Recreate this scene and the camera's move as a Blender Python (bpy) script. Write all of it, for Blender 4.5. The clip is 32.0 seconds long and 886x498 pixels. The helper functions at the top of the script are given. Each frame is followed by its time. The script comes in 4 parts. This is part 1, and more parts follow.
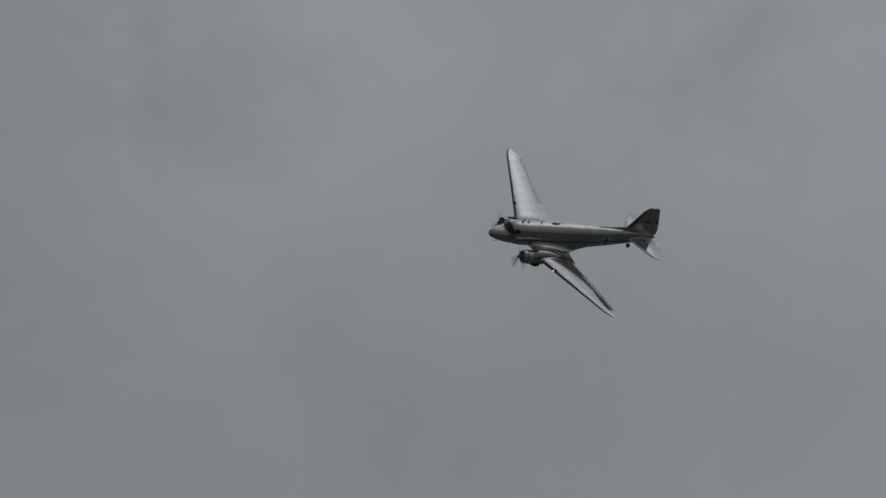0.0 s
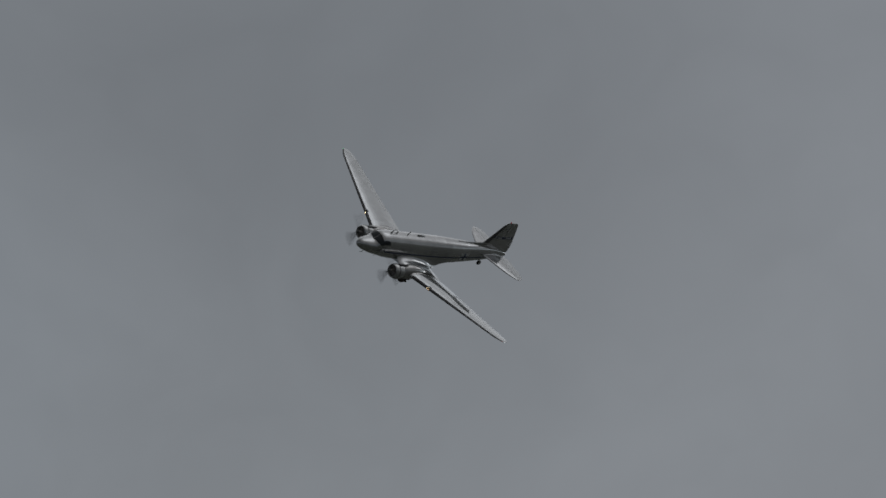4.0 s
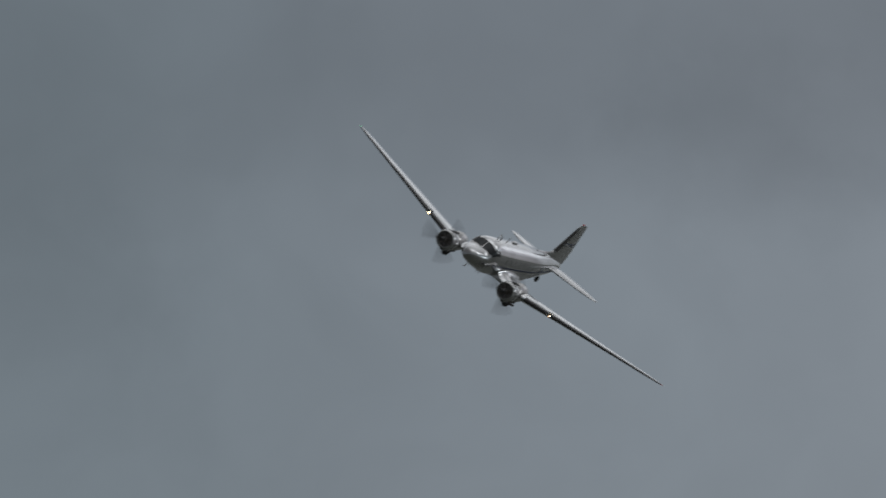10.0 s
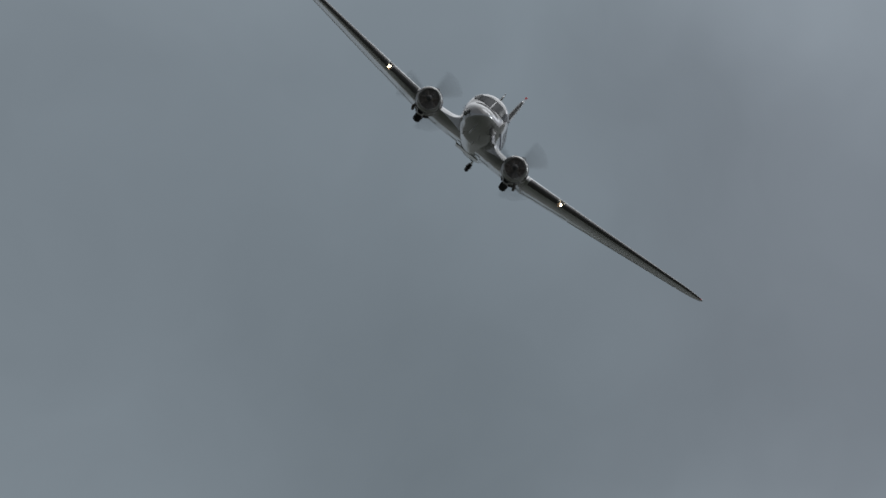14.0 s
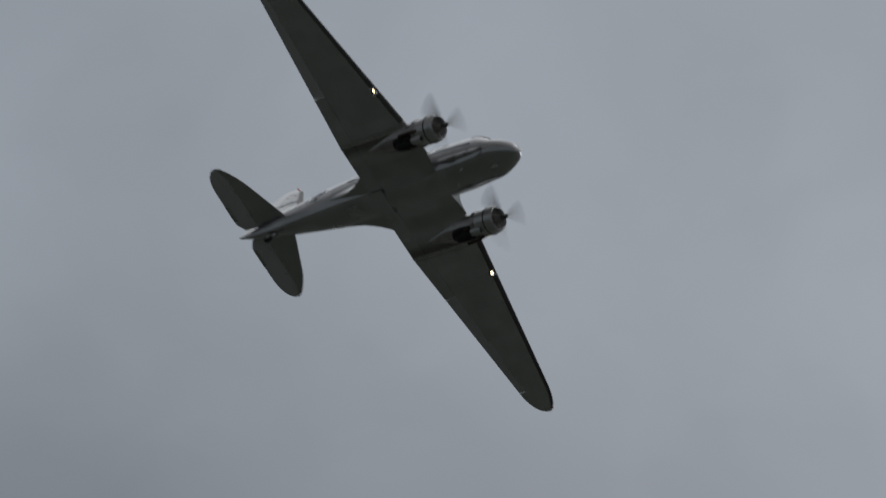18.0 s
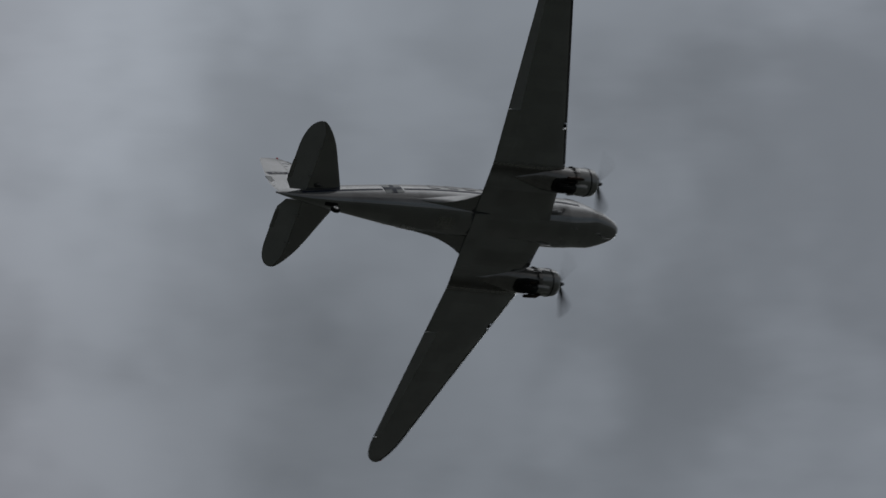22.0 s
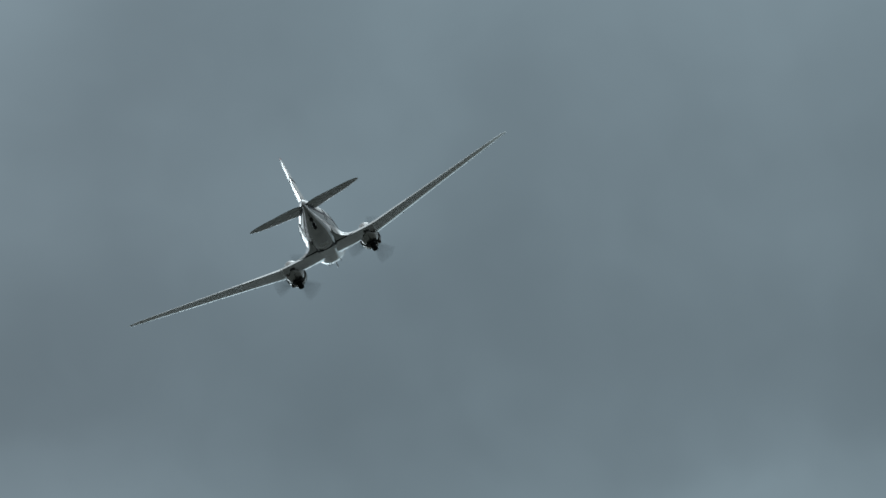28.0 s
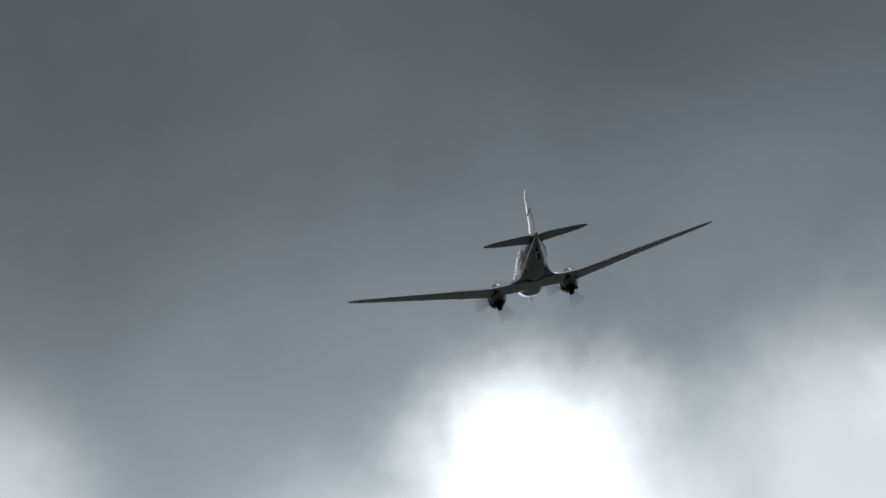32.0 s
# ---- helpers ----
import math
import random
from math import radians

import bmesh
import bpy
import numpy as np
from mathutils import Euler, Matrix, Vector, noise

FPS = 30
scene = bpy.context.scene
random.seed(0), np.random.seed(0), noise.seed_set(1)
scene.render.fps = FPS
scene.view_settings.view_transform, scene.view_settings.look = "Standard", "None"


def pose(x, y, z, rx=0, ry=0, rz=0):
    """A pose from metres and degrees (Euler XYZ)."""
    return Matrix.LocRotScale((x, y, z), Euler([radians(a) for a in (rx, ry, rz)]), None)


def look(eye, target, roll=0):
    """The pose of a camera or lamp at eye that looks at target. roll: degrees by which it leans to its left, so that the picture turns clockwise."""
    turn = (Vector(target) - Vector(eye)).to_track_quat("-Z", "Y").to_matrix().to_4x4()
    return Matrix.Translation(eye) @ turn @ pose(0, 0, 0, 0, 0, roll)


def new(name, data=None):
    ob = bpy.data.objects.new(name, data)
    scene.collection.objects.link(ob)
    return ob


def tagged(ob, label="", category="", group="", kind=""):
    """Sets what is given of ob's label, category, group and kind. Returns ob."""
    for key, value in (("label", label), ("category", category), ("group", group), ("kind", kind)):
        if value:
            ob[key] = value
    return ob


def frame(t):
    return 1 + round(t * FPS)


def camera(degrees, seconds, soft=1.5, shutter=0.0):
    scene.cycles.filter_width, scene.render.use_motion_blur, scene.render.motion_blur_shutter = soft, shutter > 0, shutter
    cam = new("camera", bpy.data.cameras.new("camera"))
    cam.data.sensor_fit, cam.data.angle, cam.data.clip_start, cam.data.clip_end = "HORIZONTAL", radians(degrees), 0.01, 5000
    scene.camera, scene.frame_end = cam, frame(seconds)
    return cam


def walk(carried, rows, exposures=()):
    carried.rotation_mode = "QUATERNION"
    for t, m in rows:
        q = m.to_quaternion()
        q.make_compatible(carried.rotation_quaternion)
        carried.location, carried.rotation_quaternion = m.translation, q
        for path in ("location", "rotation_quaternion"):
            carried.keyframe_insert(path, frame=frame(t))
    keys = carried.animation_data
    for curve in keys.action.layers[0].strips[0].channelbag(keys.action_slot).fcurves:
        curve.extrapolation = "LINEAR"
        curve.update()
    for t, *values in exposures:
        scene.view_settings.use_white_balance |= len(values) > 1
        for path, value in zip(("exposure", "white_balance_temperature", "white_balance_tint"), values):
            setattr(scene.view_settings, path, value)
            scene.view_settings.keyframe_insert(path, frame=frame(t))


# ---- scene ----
LENS = 6.192          # degrees across the picture: a long telephoto
EYE = 1.7             # the operator stands on the airfield
cam = camera(LENS, 32.0, soft=1.5, shutter=0.6)

# seconds, pan to the right, tilt up (degrees)
CAMERA_ROWS = [
    (0, -0.7411, 5.0994),
    (0.5, -2.1919, 5.1497),
    (1, -3.6950, 5.1590),
    (1.5, -5.1902, 5.1454),
    (2, -6.3021, 5.2343),
    (2.5, -7.0054, 5.2565),
    (3, -7.9364, 5.2570),
    (3.5, -8.9900, 5.4257),
    (4, -10.2078, 5.4882),
    (4.5, -11.3911, 5.5634),
    (5, -12.5418, 5.6451),
    (5.5, -13.6521, 5.7361),
    (6, -14.8873, 5.6524),
    (6.5, -16.1661, 5.8092),
    (7, -17.2019, 5.9635),
    (7.5, -17.5614, 6.2273),
    (8, -17.9349, 6.5186),
    (8.5, -18.5010, 6.7684),
    (9, -19.5709, 6.9010),
    (9.5, -21.5277, 7.0686),
    (10, -22.5822, 7.4752),
    (10.5, -22.7166, 7.5840),
    (11, -23.0092, 7.6755),
    (11.5, -23.4671, 8.0636),
    (12, -23.8900, 8.2431),
    (12.5, -24.3050, 8.2571),
    (13, -24.9191, 8.4668),
    (13.5, -25.5150, 9.1521),
    (14, -25.5587, 9.6875),
    (14.5, -25.3142, 10.2662),
    (15, -24.7439, 10.8583),
    (15.5, -23.8086, 11.4337),
    (16, -22.0336, 12.0072),
    (16.5, -20.7204, 12.7971),
    (17, -18.6892, 13.6976),
    (17.5, -16.1347, 14.2278),
    (18, -12.9004, 14.3378),
    (18.5, -8.8528, 14.5160),
    (19, -4.3979, 15.4418),
    (19.5, 0.5066, 15.8407),
    (20, 5.8767, 15.7850),
    (20.5, 11.1564, 15.8571),
    (21, 15.6684, 16.1559),
    (21.5, 21.0908, 15.9471),
    (22, 25.8474, 15.9833),
    (22.5, 29.8496, 15.9208),
    (23, 32.5807, 16.0064),
    (23.5, 35.9742, 15.5711),
    (24, 38.7002, 15.5863),
    (24.5, 40.3970, 15.4556),
    (25, 41.6793, 15.1354),
    (25.5, 43.2915, 15.1636),
    (26, 43.8467, 14.7349),
    (26.5, 44.6117, 14.4788),
    (27, 45.1770, 14.5319),
    (27.5, 45.6176, 14.6294),
    (28, 45.9412, 14.6847),
    (28.5, 46.1443, 14.6111),
    (29, 46.6398, 14.5381),
    (29.5, 46.9786, 14.2092),
    (30, 46.1516, 13.6809),
    (30.5, 45.3607, 12.8745),
    (31, 44.9013, 12.2415),
    (31.5, 44.6185, 11.5309),
    (32, 44.4897, 10.7587),
]
walk(cam, [(t, pose(0, 0, EYE, 90 + tilt, 0, -pan)) for t, pan, tilt in CAMERA_ROWS],
     exposures=[(0, -0.35, 6500, 10), (3, -0.33, 6500, 10), (6, -0.2, 6500, 10), (8, -0.06, 6500, 10), (9, 0.03, 6500, 10), (10, 0.2, 6500, 10),
                (11, 0.32, 6500, 10), (13, 0.38, 6500, 10), (16, 0.36, 6500, 10), (17, 0.3, 6500, 10), (18, 0, 6500, 10), (19, -0.45, 6500, 10),
                (20, -1, 6500, 10), (21, -1.5, 6500, 10), (22, -0.95, 6500, 10), (23, -0.6, 6500, 10), (24, -0.25, 6500, 10), (25, -0.15, 6500, 10),
                (26, -0.01, 6400, 5), (29, 0.08, 6000, 0), (30, 0.08, 6000, 0), (30.7, 0.03, 6000, 0), (31.4, -0.3, 6190, 4), (32, -0.95, 6500, 10)])

# seconds, x, y, z, and the turn as pose() takes it, of the airliner
PLANE_ROWS = [
    (0, 0.00, 841.56, 78.29, -41.87, 0.01, -150.25),
    (0.5, -19.93, 836.63, 78.34, -40.90, 0.07, -147.46),
    (1, -39.48, 831.44, 78.31, -39.84, 0.15, -144.80),
    (1.5, -57.97, 816.86, 77.41, -39.91, 0.23, -140.62),
    (2, -75.81, 804.69, 76.77, -40.56, 0.46, -137.39),
    (2.5, -92.69, 790.59, 76.05, -41.55, 0.18, -134.45),
    (3, -108.85, 777.81, 75.61, -42.31, -0.02, -130.95),
    (3.5, -124.13, 764.98, 75.35, -43.29, -0.24, -127.67),
    (4, -138.42, 751.67, 75.29, -43.13, -0.35, -123.84),
    (4.5, -150.42, 731.64, 74.72, -42.98, -0.46, -120.06),
    (5, -161.12, 711.01, 74.13, -42.83, -0.56, -116.30),
    (5.5, -171.90, 695.75, 74.16, -42.70, -0.67, -112.59),
    (6, -181.47, 679.71, 74.21, -42.55, -0.47, -109.33),
    (6.5, -189.19, 660.11, 74.00, -42.64, 0.32, -106.44),
    (7, -197.08, 644.25, 74.33, -42.90, 0.78, -103.55),
    (7.5, -202.56, 624.10, 74.32, -42.77, 1.10, -100.47),
    (8, -205.25, 599.50, 73.90, -42.40, 1.42, -97.48),
    (8.5, -208.72, 580.81, 74.22, -42.22, 1.86, -94.70),
    (9, -211.93, 564.13, 74.80, -41.83, 2.15, -92.08),
    (9.5, -212.49, 542.31, 74.75, -41.56, 2.71, -89.41),
    (10, -212.05, 520.26, 74.70, -41.18, 3.10, -86.09),
    (10.5, -209.56, 496.66, 74.45, -40.45, 3.82, -82.82),
    (11, -207.96, 478.47, 75.02, -39.91, 4.42, -80.23),
    (11.5, -203.27, 456.27, 74.95, -39.78, 4.77, -76.76),
    (12, -197.57, 434.89, 74.89, -39.56, 4.70, -73.86),
    (12.5, -189.06, 410.07, 74.09, -39.04, 4.43, -70.98),
    (13, -180.37, 387.14, 73.45, -38.83, 4.55, -68.63),
    (13.5, -175.26, 372.60, 74.30, -39.21, 3.81, -68.58),
    (14, -178.74, 378.38, 79.37, -39.15, 3.09, -63.81),
    (14.5, -184.02, 392.98, 86.62, -39.10, 2.41, -59.33),
    (15, -186.82, 408.57, 94.29, -39.06, 1.73, -55.18),
    (15.5, -183.08, 417.29, 100.22, -39.03, 1.03, -51.40),
    (16, -178.80, 433.13, 107.69, -39.42, -0.44, -47.47),
    (16.5, -169.16, 444.16, 114.03, -40.37, -1.40, -44.05),
    (17, -146.69, 429.59, 113.50, -41.44, -2.43, -38.96),
    (17.5, -119.18, 407.79, 110.33, -42.83, -3.09, -34.66),
    (18, -90.05, 387.37, 106.78, -44.28, -4.04, -29.73),
    (18.5, -60.05, 369.76, 103.65, -46.13, -5.11, -26.49),
    (19, -29.44, 355.85, 101.57, -48.20, -6.95, -21.37),
    (19.5, 1.91, 347.76, 101.17, -48.27, -7.84, -16.37),
    (20, 34.06, 339.24, 100.75, -47.64, -7.92, -11.12),
    (20.5, 67.17, 336.16, 102.06, -46.86, -6.65, -7.71),
    (21, 101.84, 339.00, 105.46, -47.62, -5.30, -2.82),
    (21.5, 136.82, 342.83, 109.56, -47.63, -4.02, 1.71),
    (22, 171.71, 348.34, 114.53, -47.05, -3.71, 6.52),
    (22.5, 211.09, 363.93, 122.73, -48.26, -3.64, 8.64),
    (23, 248.53, 377.05, 129.76, -47.77, -4.34, 12.89),
    (23.5, 284.45, 390.43, 136.56, -48.06, -4.54, 17.00),
    (24, 319.60, 405.47, 143.91, -46.31, -5.66, 19.58),
    (24.5, 353.98, 422.03, 151.82, -44.10, -5.56, 23.72),
    (25, 385.83, 438.39, 159.38, -41.34, -4.86, 27.41),
    (25.5, 423.90, 464.45, 170.08, -38.50, -5.02, 30.39),
    (26, 448.21, 477.78, 175.86, -35.56, -5.63, 32.75),
    (26.5, 438.71, 457.16, 169.11, -31.86, -7.99, 33.53),
    (27, 431.01, 440.76, 164.23, -30.12, -6.95, 35.28),
    (27.5, 407.48, 410.70, 154.39, -28.34, -6.03, 37.17),
    (28, 382.83, 381.86, 144.13, -26.54, -5.20, 39.24),
    (28.5, 372.05, 368.81, 138.16, -24.71, -4.26, 41.43),
    (29, 355.59, 351.33, 129.05, -22.95, -4.69, 41.86),
    (29.5, 372.23, 367.50, 131.02, -21.68, -3.36, 43.86),
    (30, 394.54, 390.49, 133.95, -20.45, -1.25, 46.60),
    (30.5, 404.30, 401.23, 131.58, -19.09, -0.98, 45.83),
    (31, 410.54, 407.90, 126.83, -17.56, -0.68, 45.80),
    (31.5, 424.52, 422.18, 122.69, -15.35, 0.20, 46.26),
    (32, 440.31, 438.49, 117.99, -13.02, 1.38, 46.88),
]


# ---- light -------------------------------------------------------------
SUN_AZ, SUN_EL = 65.0, 58.0     # high behind the cloud sheet
sun_dir = Vector((math.sin(radians(SUN_AZ)) * math.cos(radians(SUN_EL)),
                  math.cos(radians(SUN_AZ)) * math.cos(radians(SUN_EL)), math.sin(radians(SUN_EL))))


class Nodes:
    """Short hand for building node trees."""

    def __init__(self, tree):
        self.tree = tree
        tree.nodes.clear()

    def add(self, kind, settings=(), **links):
        n = self.tree.nodes.new(kind)
        for key, value in dict(settings).items():
            if isinstance(key, str) and key in n.inputs:
                n.inputs[key].default_value = value
            elif isinstance(key, int):
                n.inputs[key].default_value = value
        for key, sock in links.items():
            self.tree.links.new(sock, n.inputs[int(key[1:]) if key[0] == "_" else key])
        return n

    def link(self, a, b):
        self.tree.links.new(a, b)

    def math(self, op, a, b=0.0, clamp=False):
        n = self.tree.nodes.new("ShaderNodeMath")
        n.operation, n.use_clamp = op, clamp
        for i, v in enumerate((a, b)):
            if isinstance(v, (int, float)):
                n.inputs[i].default_value = v
            else:
                self.link(v, n.inputs[i])
        return n.outputs[0]

    def vec(self, op, a, b=(0, 0, 0)):
        n = self.tree.nodes.new("ShaderNodeVectorMath")
        n.operation = op
        for i, v in enumerate((a, b)):
            if isinstance(v, (tuple, list, Vector)):
                n.inputs[i].default_value = v
            else:
                self.link(v, n.inputs[i])
        return n.outputs["Value"] if op in ("DOT_PRODUCT", "LENGTH", "DISTANCE") else n.outputs[0]

    def noise(self, vector, scale, detail=4.0, rough=0.55, distortion=0.0):
        n = self.tree.nodes.new("ShaderNodeTexNoise")
        n.inputs["Scale"].default_value, n.inputs["Detail"].default_value = scale, detail
        n.inputs["Roughness"].default_value, n.inputs["Distortion"].default_value = rough, distortion
        self.link(vector, n.inputs["Vector"])
        return n

    def ramp(self, fac, stops, mode="LINEAR"):
        n = self.tree.nodes.new("ShaderNodeValToRGB")
        n.color_ramp.interpolation = mode
        els = n.color_ramp.elements
        while len(els) < len(stops):
            els.new(0.5)
        for e, (pos, col) in zip(els, stops):
            e.position = pos
            e.color = (col, col, col, 1) if isinstance(col, (int, float)) else (*col, 1)
        self.link(fac, n.inputs[0])
        return n.outputs[0]

    def mix(self, fac, a, b, mode="MIX"):
        n = self.tree.nodes.new("ShaderNodeMix")
        n.data_type, n.blend_type = "RGBA", mode
        for i, v in ((0, fac), (6, a), (7, b)):
            if isinstance(v, (int, float)):
                n.inputs[i].default_value = v
            elif isinstance(v, tuple):
                n.inputs[i].default_value = (*v, 1)
            else:
                self.link(v, n.inputs[i])
        return n.outputs[2]


def aim(az, el):
    a, e = radians(az), radians(el)
    return Vector((math.sin(a) * math.cos(e), math.cos(a) * math.cos(e), math.sin(e)))


PUFF_AZ, PUFF_EL = 44.2, 10.9       # the line of sight as the shot ends


# patches fitted to the sky's brightness along the camera's path
FITTED_SKY_WEST = [
    (-27.3, 9.6, 2.2, -0.16),
    (-25.7, 8.5, 2.2, -0.33),
    (-22.8, 10.8, 2.2, 0.21),
    (-21.8, 6.3, 2.2, 0.11),
    (-21.5, 9.4, 3.2, 0.17),
    (-21.1, 12.5, 2.2, -0.13),
    (-19.7, 10.8, 2.2, 0.37),
    (-19.5, 4.8, 2.2, -0.10),
    (-17.9, 14.9, 3.2, 0.37),
    (-16.3, 12.5, 7.0, -0.35),
    (-15.6, 6.5, 2.2, -0.13),
    (-14.1, 4.5, 3.2, 0.13),
    (-13.7, 15.5, 4.8, 0.16),
    (-12.6, 6.8, 2.2, -0.19),
    (-10.3, 6.4, 3.2, -0.25),
    (-8.7, 4.1, 3.2, 0.09),
    (-4.0, 4.1, 3.2, -0.10),
    (-2.0, 14.3, 4.8, 0.28),
    (-1.4, 6.3, 3.2, 0.21),
    (0.0, 3.9, 3.2, -0.10),
    (1.6, 6.3, 2.2, 0.23),
    (3.5, 16.9, 2.2, -0.35),
    (8.3, 16.9, 7.0, 0.11),
]
# small dark wisps
WISPS = [(-5.9, 4.8, 0.75, -0.22), (-5.1, 4.85, 0.75, -0.22), (-4.4, 4.75, 0.6, -0.15), (-2.6, 6.3, 0.9, -0.18), (-1.9, 6.1, 0.7, -0.12),
         (1.4, 6.5, 1.0, -0.16), (-20.5, 8.3, 1.2, -0.14), (-18.6, 8.1, 1.1, -0.14), (-25.3, 7.2, 1.3, -0.12), (27.3, 17.2, 1.2, -0.2),
         (26.2, 17.5, 1.0, -0.2), (25.0, 15.0, 0.9, -0.12), (27.6, 15.4, 1.1, -0.15)]
FITTED_SKY_EAST = [
    (14.9, 15.0, 2.2, -0.60),
    (14.9, 17.3, 3.2, 0.71),
    (16.5, 16.2, 2.2, -0.27),
    (18.1, 17.3, 3.2, 0.45),
    (23.4, 17.1, 2.2, 0.38),
    (25.0, 14.8, 2.2, -0.41),
    (26.7, 14.8, 4.8, -0.34),
    (35.0, 14.8, 4.8, -0.30),
    (36.3, 16.7, 2.2, 0.11),
    (37.9, 14.4, 4.8, 0.13),
    (37.9, 16.7, 3.2, 0.09),
    (40.6, 16.2, 2.2, 0.13),
    (41.1, 16.7, 2.2, -0.13),
    (41.4, 15.9, 7.0, 0.15),
    (42.5, 14.0, 3.2, 0.22),
    (42.5, 11.1, 2.2, -0.18),
    (44.1, 16.3, 2.2, -0.56),
    (44.1, 12.2, 2.2, 0.09),
    (44.6, 13.6, 2.2, -0.18),
    (44.6, 14.7, 2.2, 0.41),
    (45.8, 13.4, 2.2, -0.14),
    (46.2, 14.7, 2.2, 0.26),
    (46.2, 15.9, 2.2, -0.35),
    (47.3, 11.1, 2.2, 0.16),
    (48.5, 13.7, 2.2, 0.12),
    (48.5, 13.7, 3.2, 0.25),
    (49.0, 15.7, 7.0, -0.09),
]


def build_world():
    world = bpy.data.worlds.new("sky")
    scene.world = world
    world.use_nodes = True
    g = Nodes(world.node_tree)
    d = g.add("ShaderNodeTexCoord").outputs["Generated"]
    sky = g.add("ShaderNodeTexSky")
    sky.sky_type, sky.sun_disc = "NISHITA", False
    sky.sun_elevation, sky.sun_rotation = radians(SUN_EL), radians(SUN_AZ)
    sky_col = g.mix(1.0, sky.outputs[0], (0.08, 0.08, 0.08), "MULTIPLY")

    # directions as compass bearing and height, ruffled a little so that no edge is straight
    warp = g.noise(d, 14.0, 4.0, 0.55)
    off = g.vec("MULTIPLY", g.vec("SUBTRACT", warp.outputs["Color"], (0.5, 0.5, 0.5)), (0.075, 0.075, 0.05))
    w = g.vec("ADD", d, off)
    sep = g.add("ShaderNodeSeparateXYZ", _0=w)
    az = g.math("MULTIPLY", g.math("ARCTAN2", sep.outputs[0], sep.outputs[1]), 180 / math.pi)
    el = g.math("MULTIPLY", g.math("ARCSINE", sep.outputs[2]), 180 / math.pi)
    u = g.math("ADD", g.math("MULTIPLY", az, 1 / 120), 0.5)

    def sheet(rows):
        """Rows of bearing, brightness, red and blue against green."""
        return g.ramp(u, [(0.5 + a / 120, (0.217 * k * r, 0.217 * k, 0.217 * k * b)) for a, k, r, b in rows], "EASE")

    def between(value, lo, hi):
        n = g.tree.nodes.new("ShaderNodeMapRange")
        n.interpolation_type = "SMOOTHSTEP"
        n.inputs[1].default_value, n.inputs[2].default_value = lo, hi
        g.link(value, n.inputs[0])
        return n.outputs[0]

    low = sheet([(-58, 0.5, 0.9, 1.1), (-40, 0.85, 0.9, 1.1), (-26, 0.79, 0.84, 1.13), (-22, 0.85, 0.87, 1.13), (-17, 1.15, 0.90, 1.12), (-12, 1.24, 0.93, 1.09),
                 (-6, 1.31, 0.94, 1.09), (-2, 1.40, 0.93, 1.08), (2, 1.44, 0.94, 1.08), (8, 1.9, 0.95, 1.06), (14, 2.4, 0.96, 1.05),
                 (24, 2.5, 0.96, 1.05), (34, 3.2, 0.95, 1.05), (46, 2.4, 0.87, 1.09), (58, 0.5, 0.9, 1.1)])
    high = sheet([(-58, 0.5, 0.9, 1.1), (-40, 0.9, 0.9, 1.1), (-24, 1.15, 0.86, 1.12), (-18, 1.46, 0.9, 1.12), (-12, 1.54, 0.92, 1.11), (-6, 1.78, 0.93, 1.08),
                  (-1, 2.4, 0.94, 1.07), (5, 3.75, 0.95, 1.07), (11, 4.25, 0.96, 1.06), (15.5, 4.2, 0.96, 1.07), (19, 3.0, 0.95, 1.09), (26, 2.25, 0.91, 1.12),
                  (31, 2.0, 0.92, 1.13), (36, 1.2, 0.90, 1.12), (41, 0.92, 0.87, 1.12), (46, 1.0, 0.845, 1.12), (58, 0.5, 0.85, 1.1)])
    east = g.math("MULTIPLY", between(az, 0.0, 12.0), 3.0)
    cloud = g.mix(between(g.math("ADD", el, east), 10.0, 14.6), low, high)
    # the sheet thickens downwards in the north-east
    thick = between(az, 33.0, 37.5)
    deep = g.math("MULTIPLY", g.math("SUBTRACT", g.math("MULTIPLY", between(el, 13.2, 17.2), 0.75), 0.45), between(el, 12.6, 14.4))
    haze = g.math("MULTIPLY", g.math("SUBTRACT", 1.0, between(el, 8.4, 12.8)), g.math("MULTIPLY", between(az, 34.0, 40.0), g.math("SUBTRACT", 1.0, between(az, 56.0, 80.0))))
    cloud = g.mix(1.0, cloud, g.math("ADD", g.math("MULTIPLY", thick, deep), 1.0), "MULTIPLY")
    cloud = g.mix(1.0, cloud, g.mix(haze, (0, 0, 0), (0.225, 0.27, 0.295)), "ADD")
    # a darker shelf of cloud over the western part
    shelf = g.math("MULTIPLY", between(el, 7.4, 8.6), g.math("SUBTRACT", 1.0, between(el, 10.0, 12.0)))
    shelf = g.math("MULTIPLY", g.math("MULTIPLY", shelf, g.math("SUBTRACT", 1.0, between(az, -20.0, -12.0))), between(az, -26.0, -23.5))
    cloud = g.mix(g.math("MULTIPLY", shelf, 0.25), cloud, (0.02, 0.02, 0.025))
    # a dark cumulus edge to the east of the bright gap
    n3 = g.noise(d, 45.0, 6.0, 0.55)
    edge = g.math("ADD", az, g.math("MULTIPLY", g.math("SUBTRACT", n3.outputs[0], 0.5), 7.0))
    edge = g.math("SUBTRACT", edge, g.math("MULTIPLY", g.math("SUBTRACT", el, 15.5), 0.55))
    dark = g.math("MULTIPLY", between(edge, 11.7, 12.8), g.math("SUBTRACT", 1.0, between(az, 19.0, 25.0)))
    cloud = g.mix(1.0, cloud, g.mix(dark, (1, 1, 1), (0.57, 0.55, 0.565)), "MULTIPLY")

    # billows at three sizes
    n1 = g.noise(w, 16.0, 5.0, 0.5)
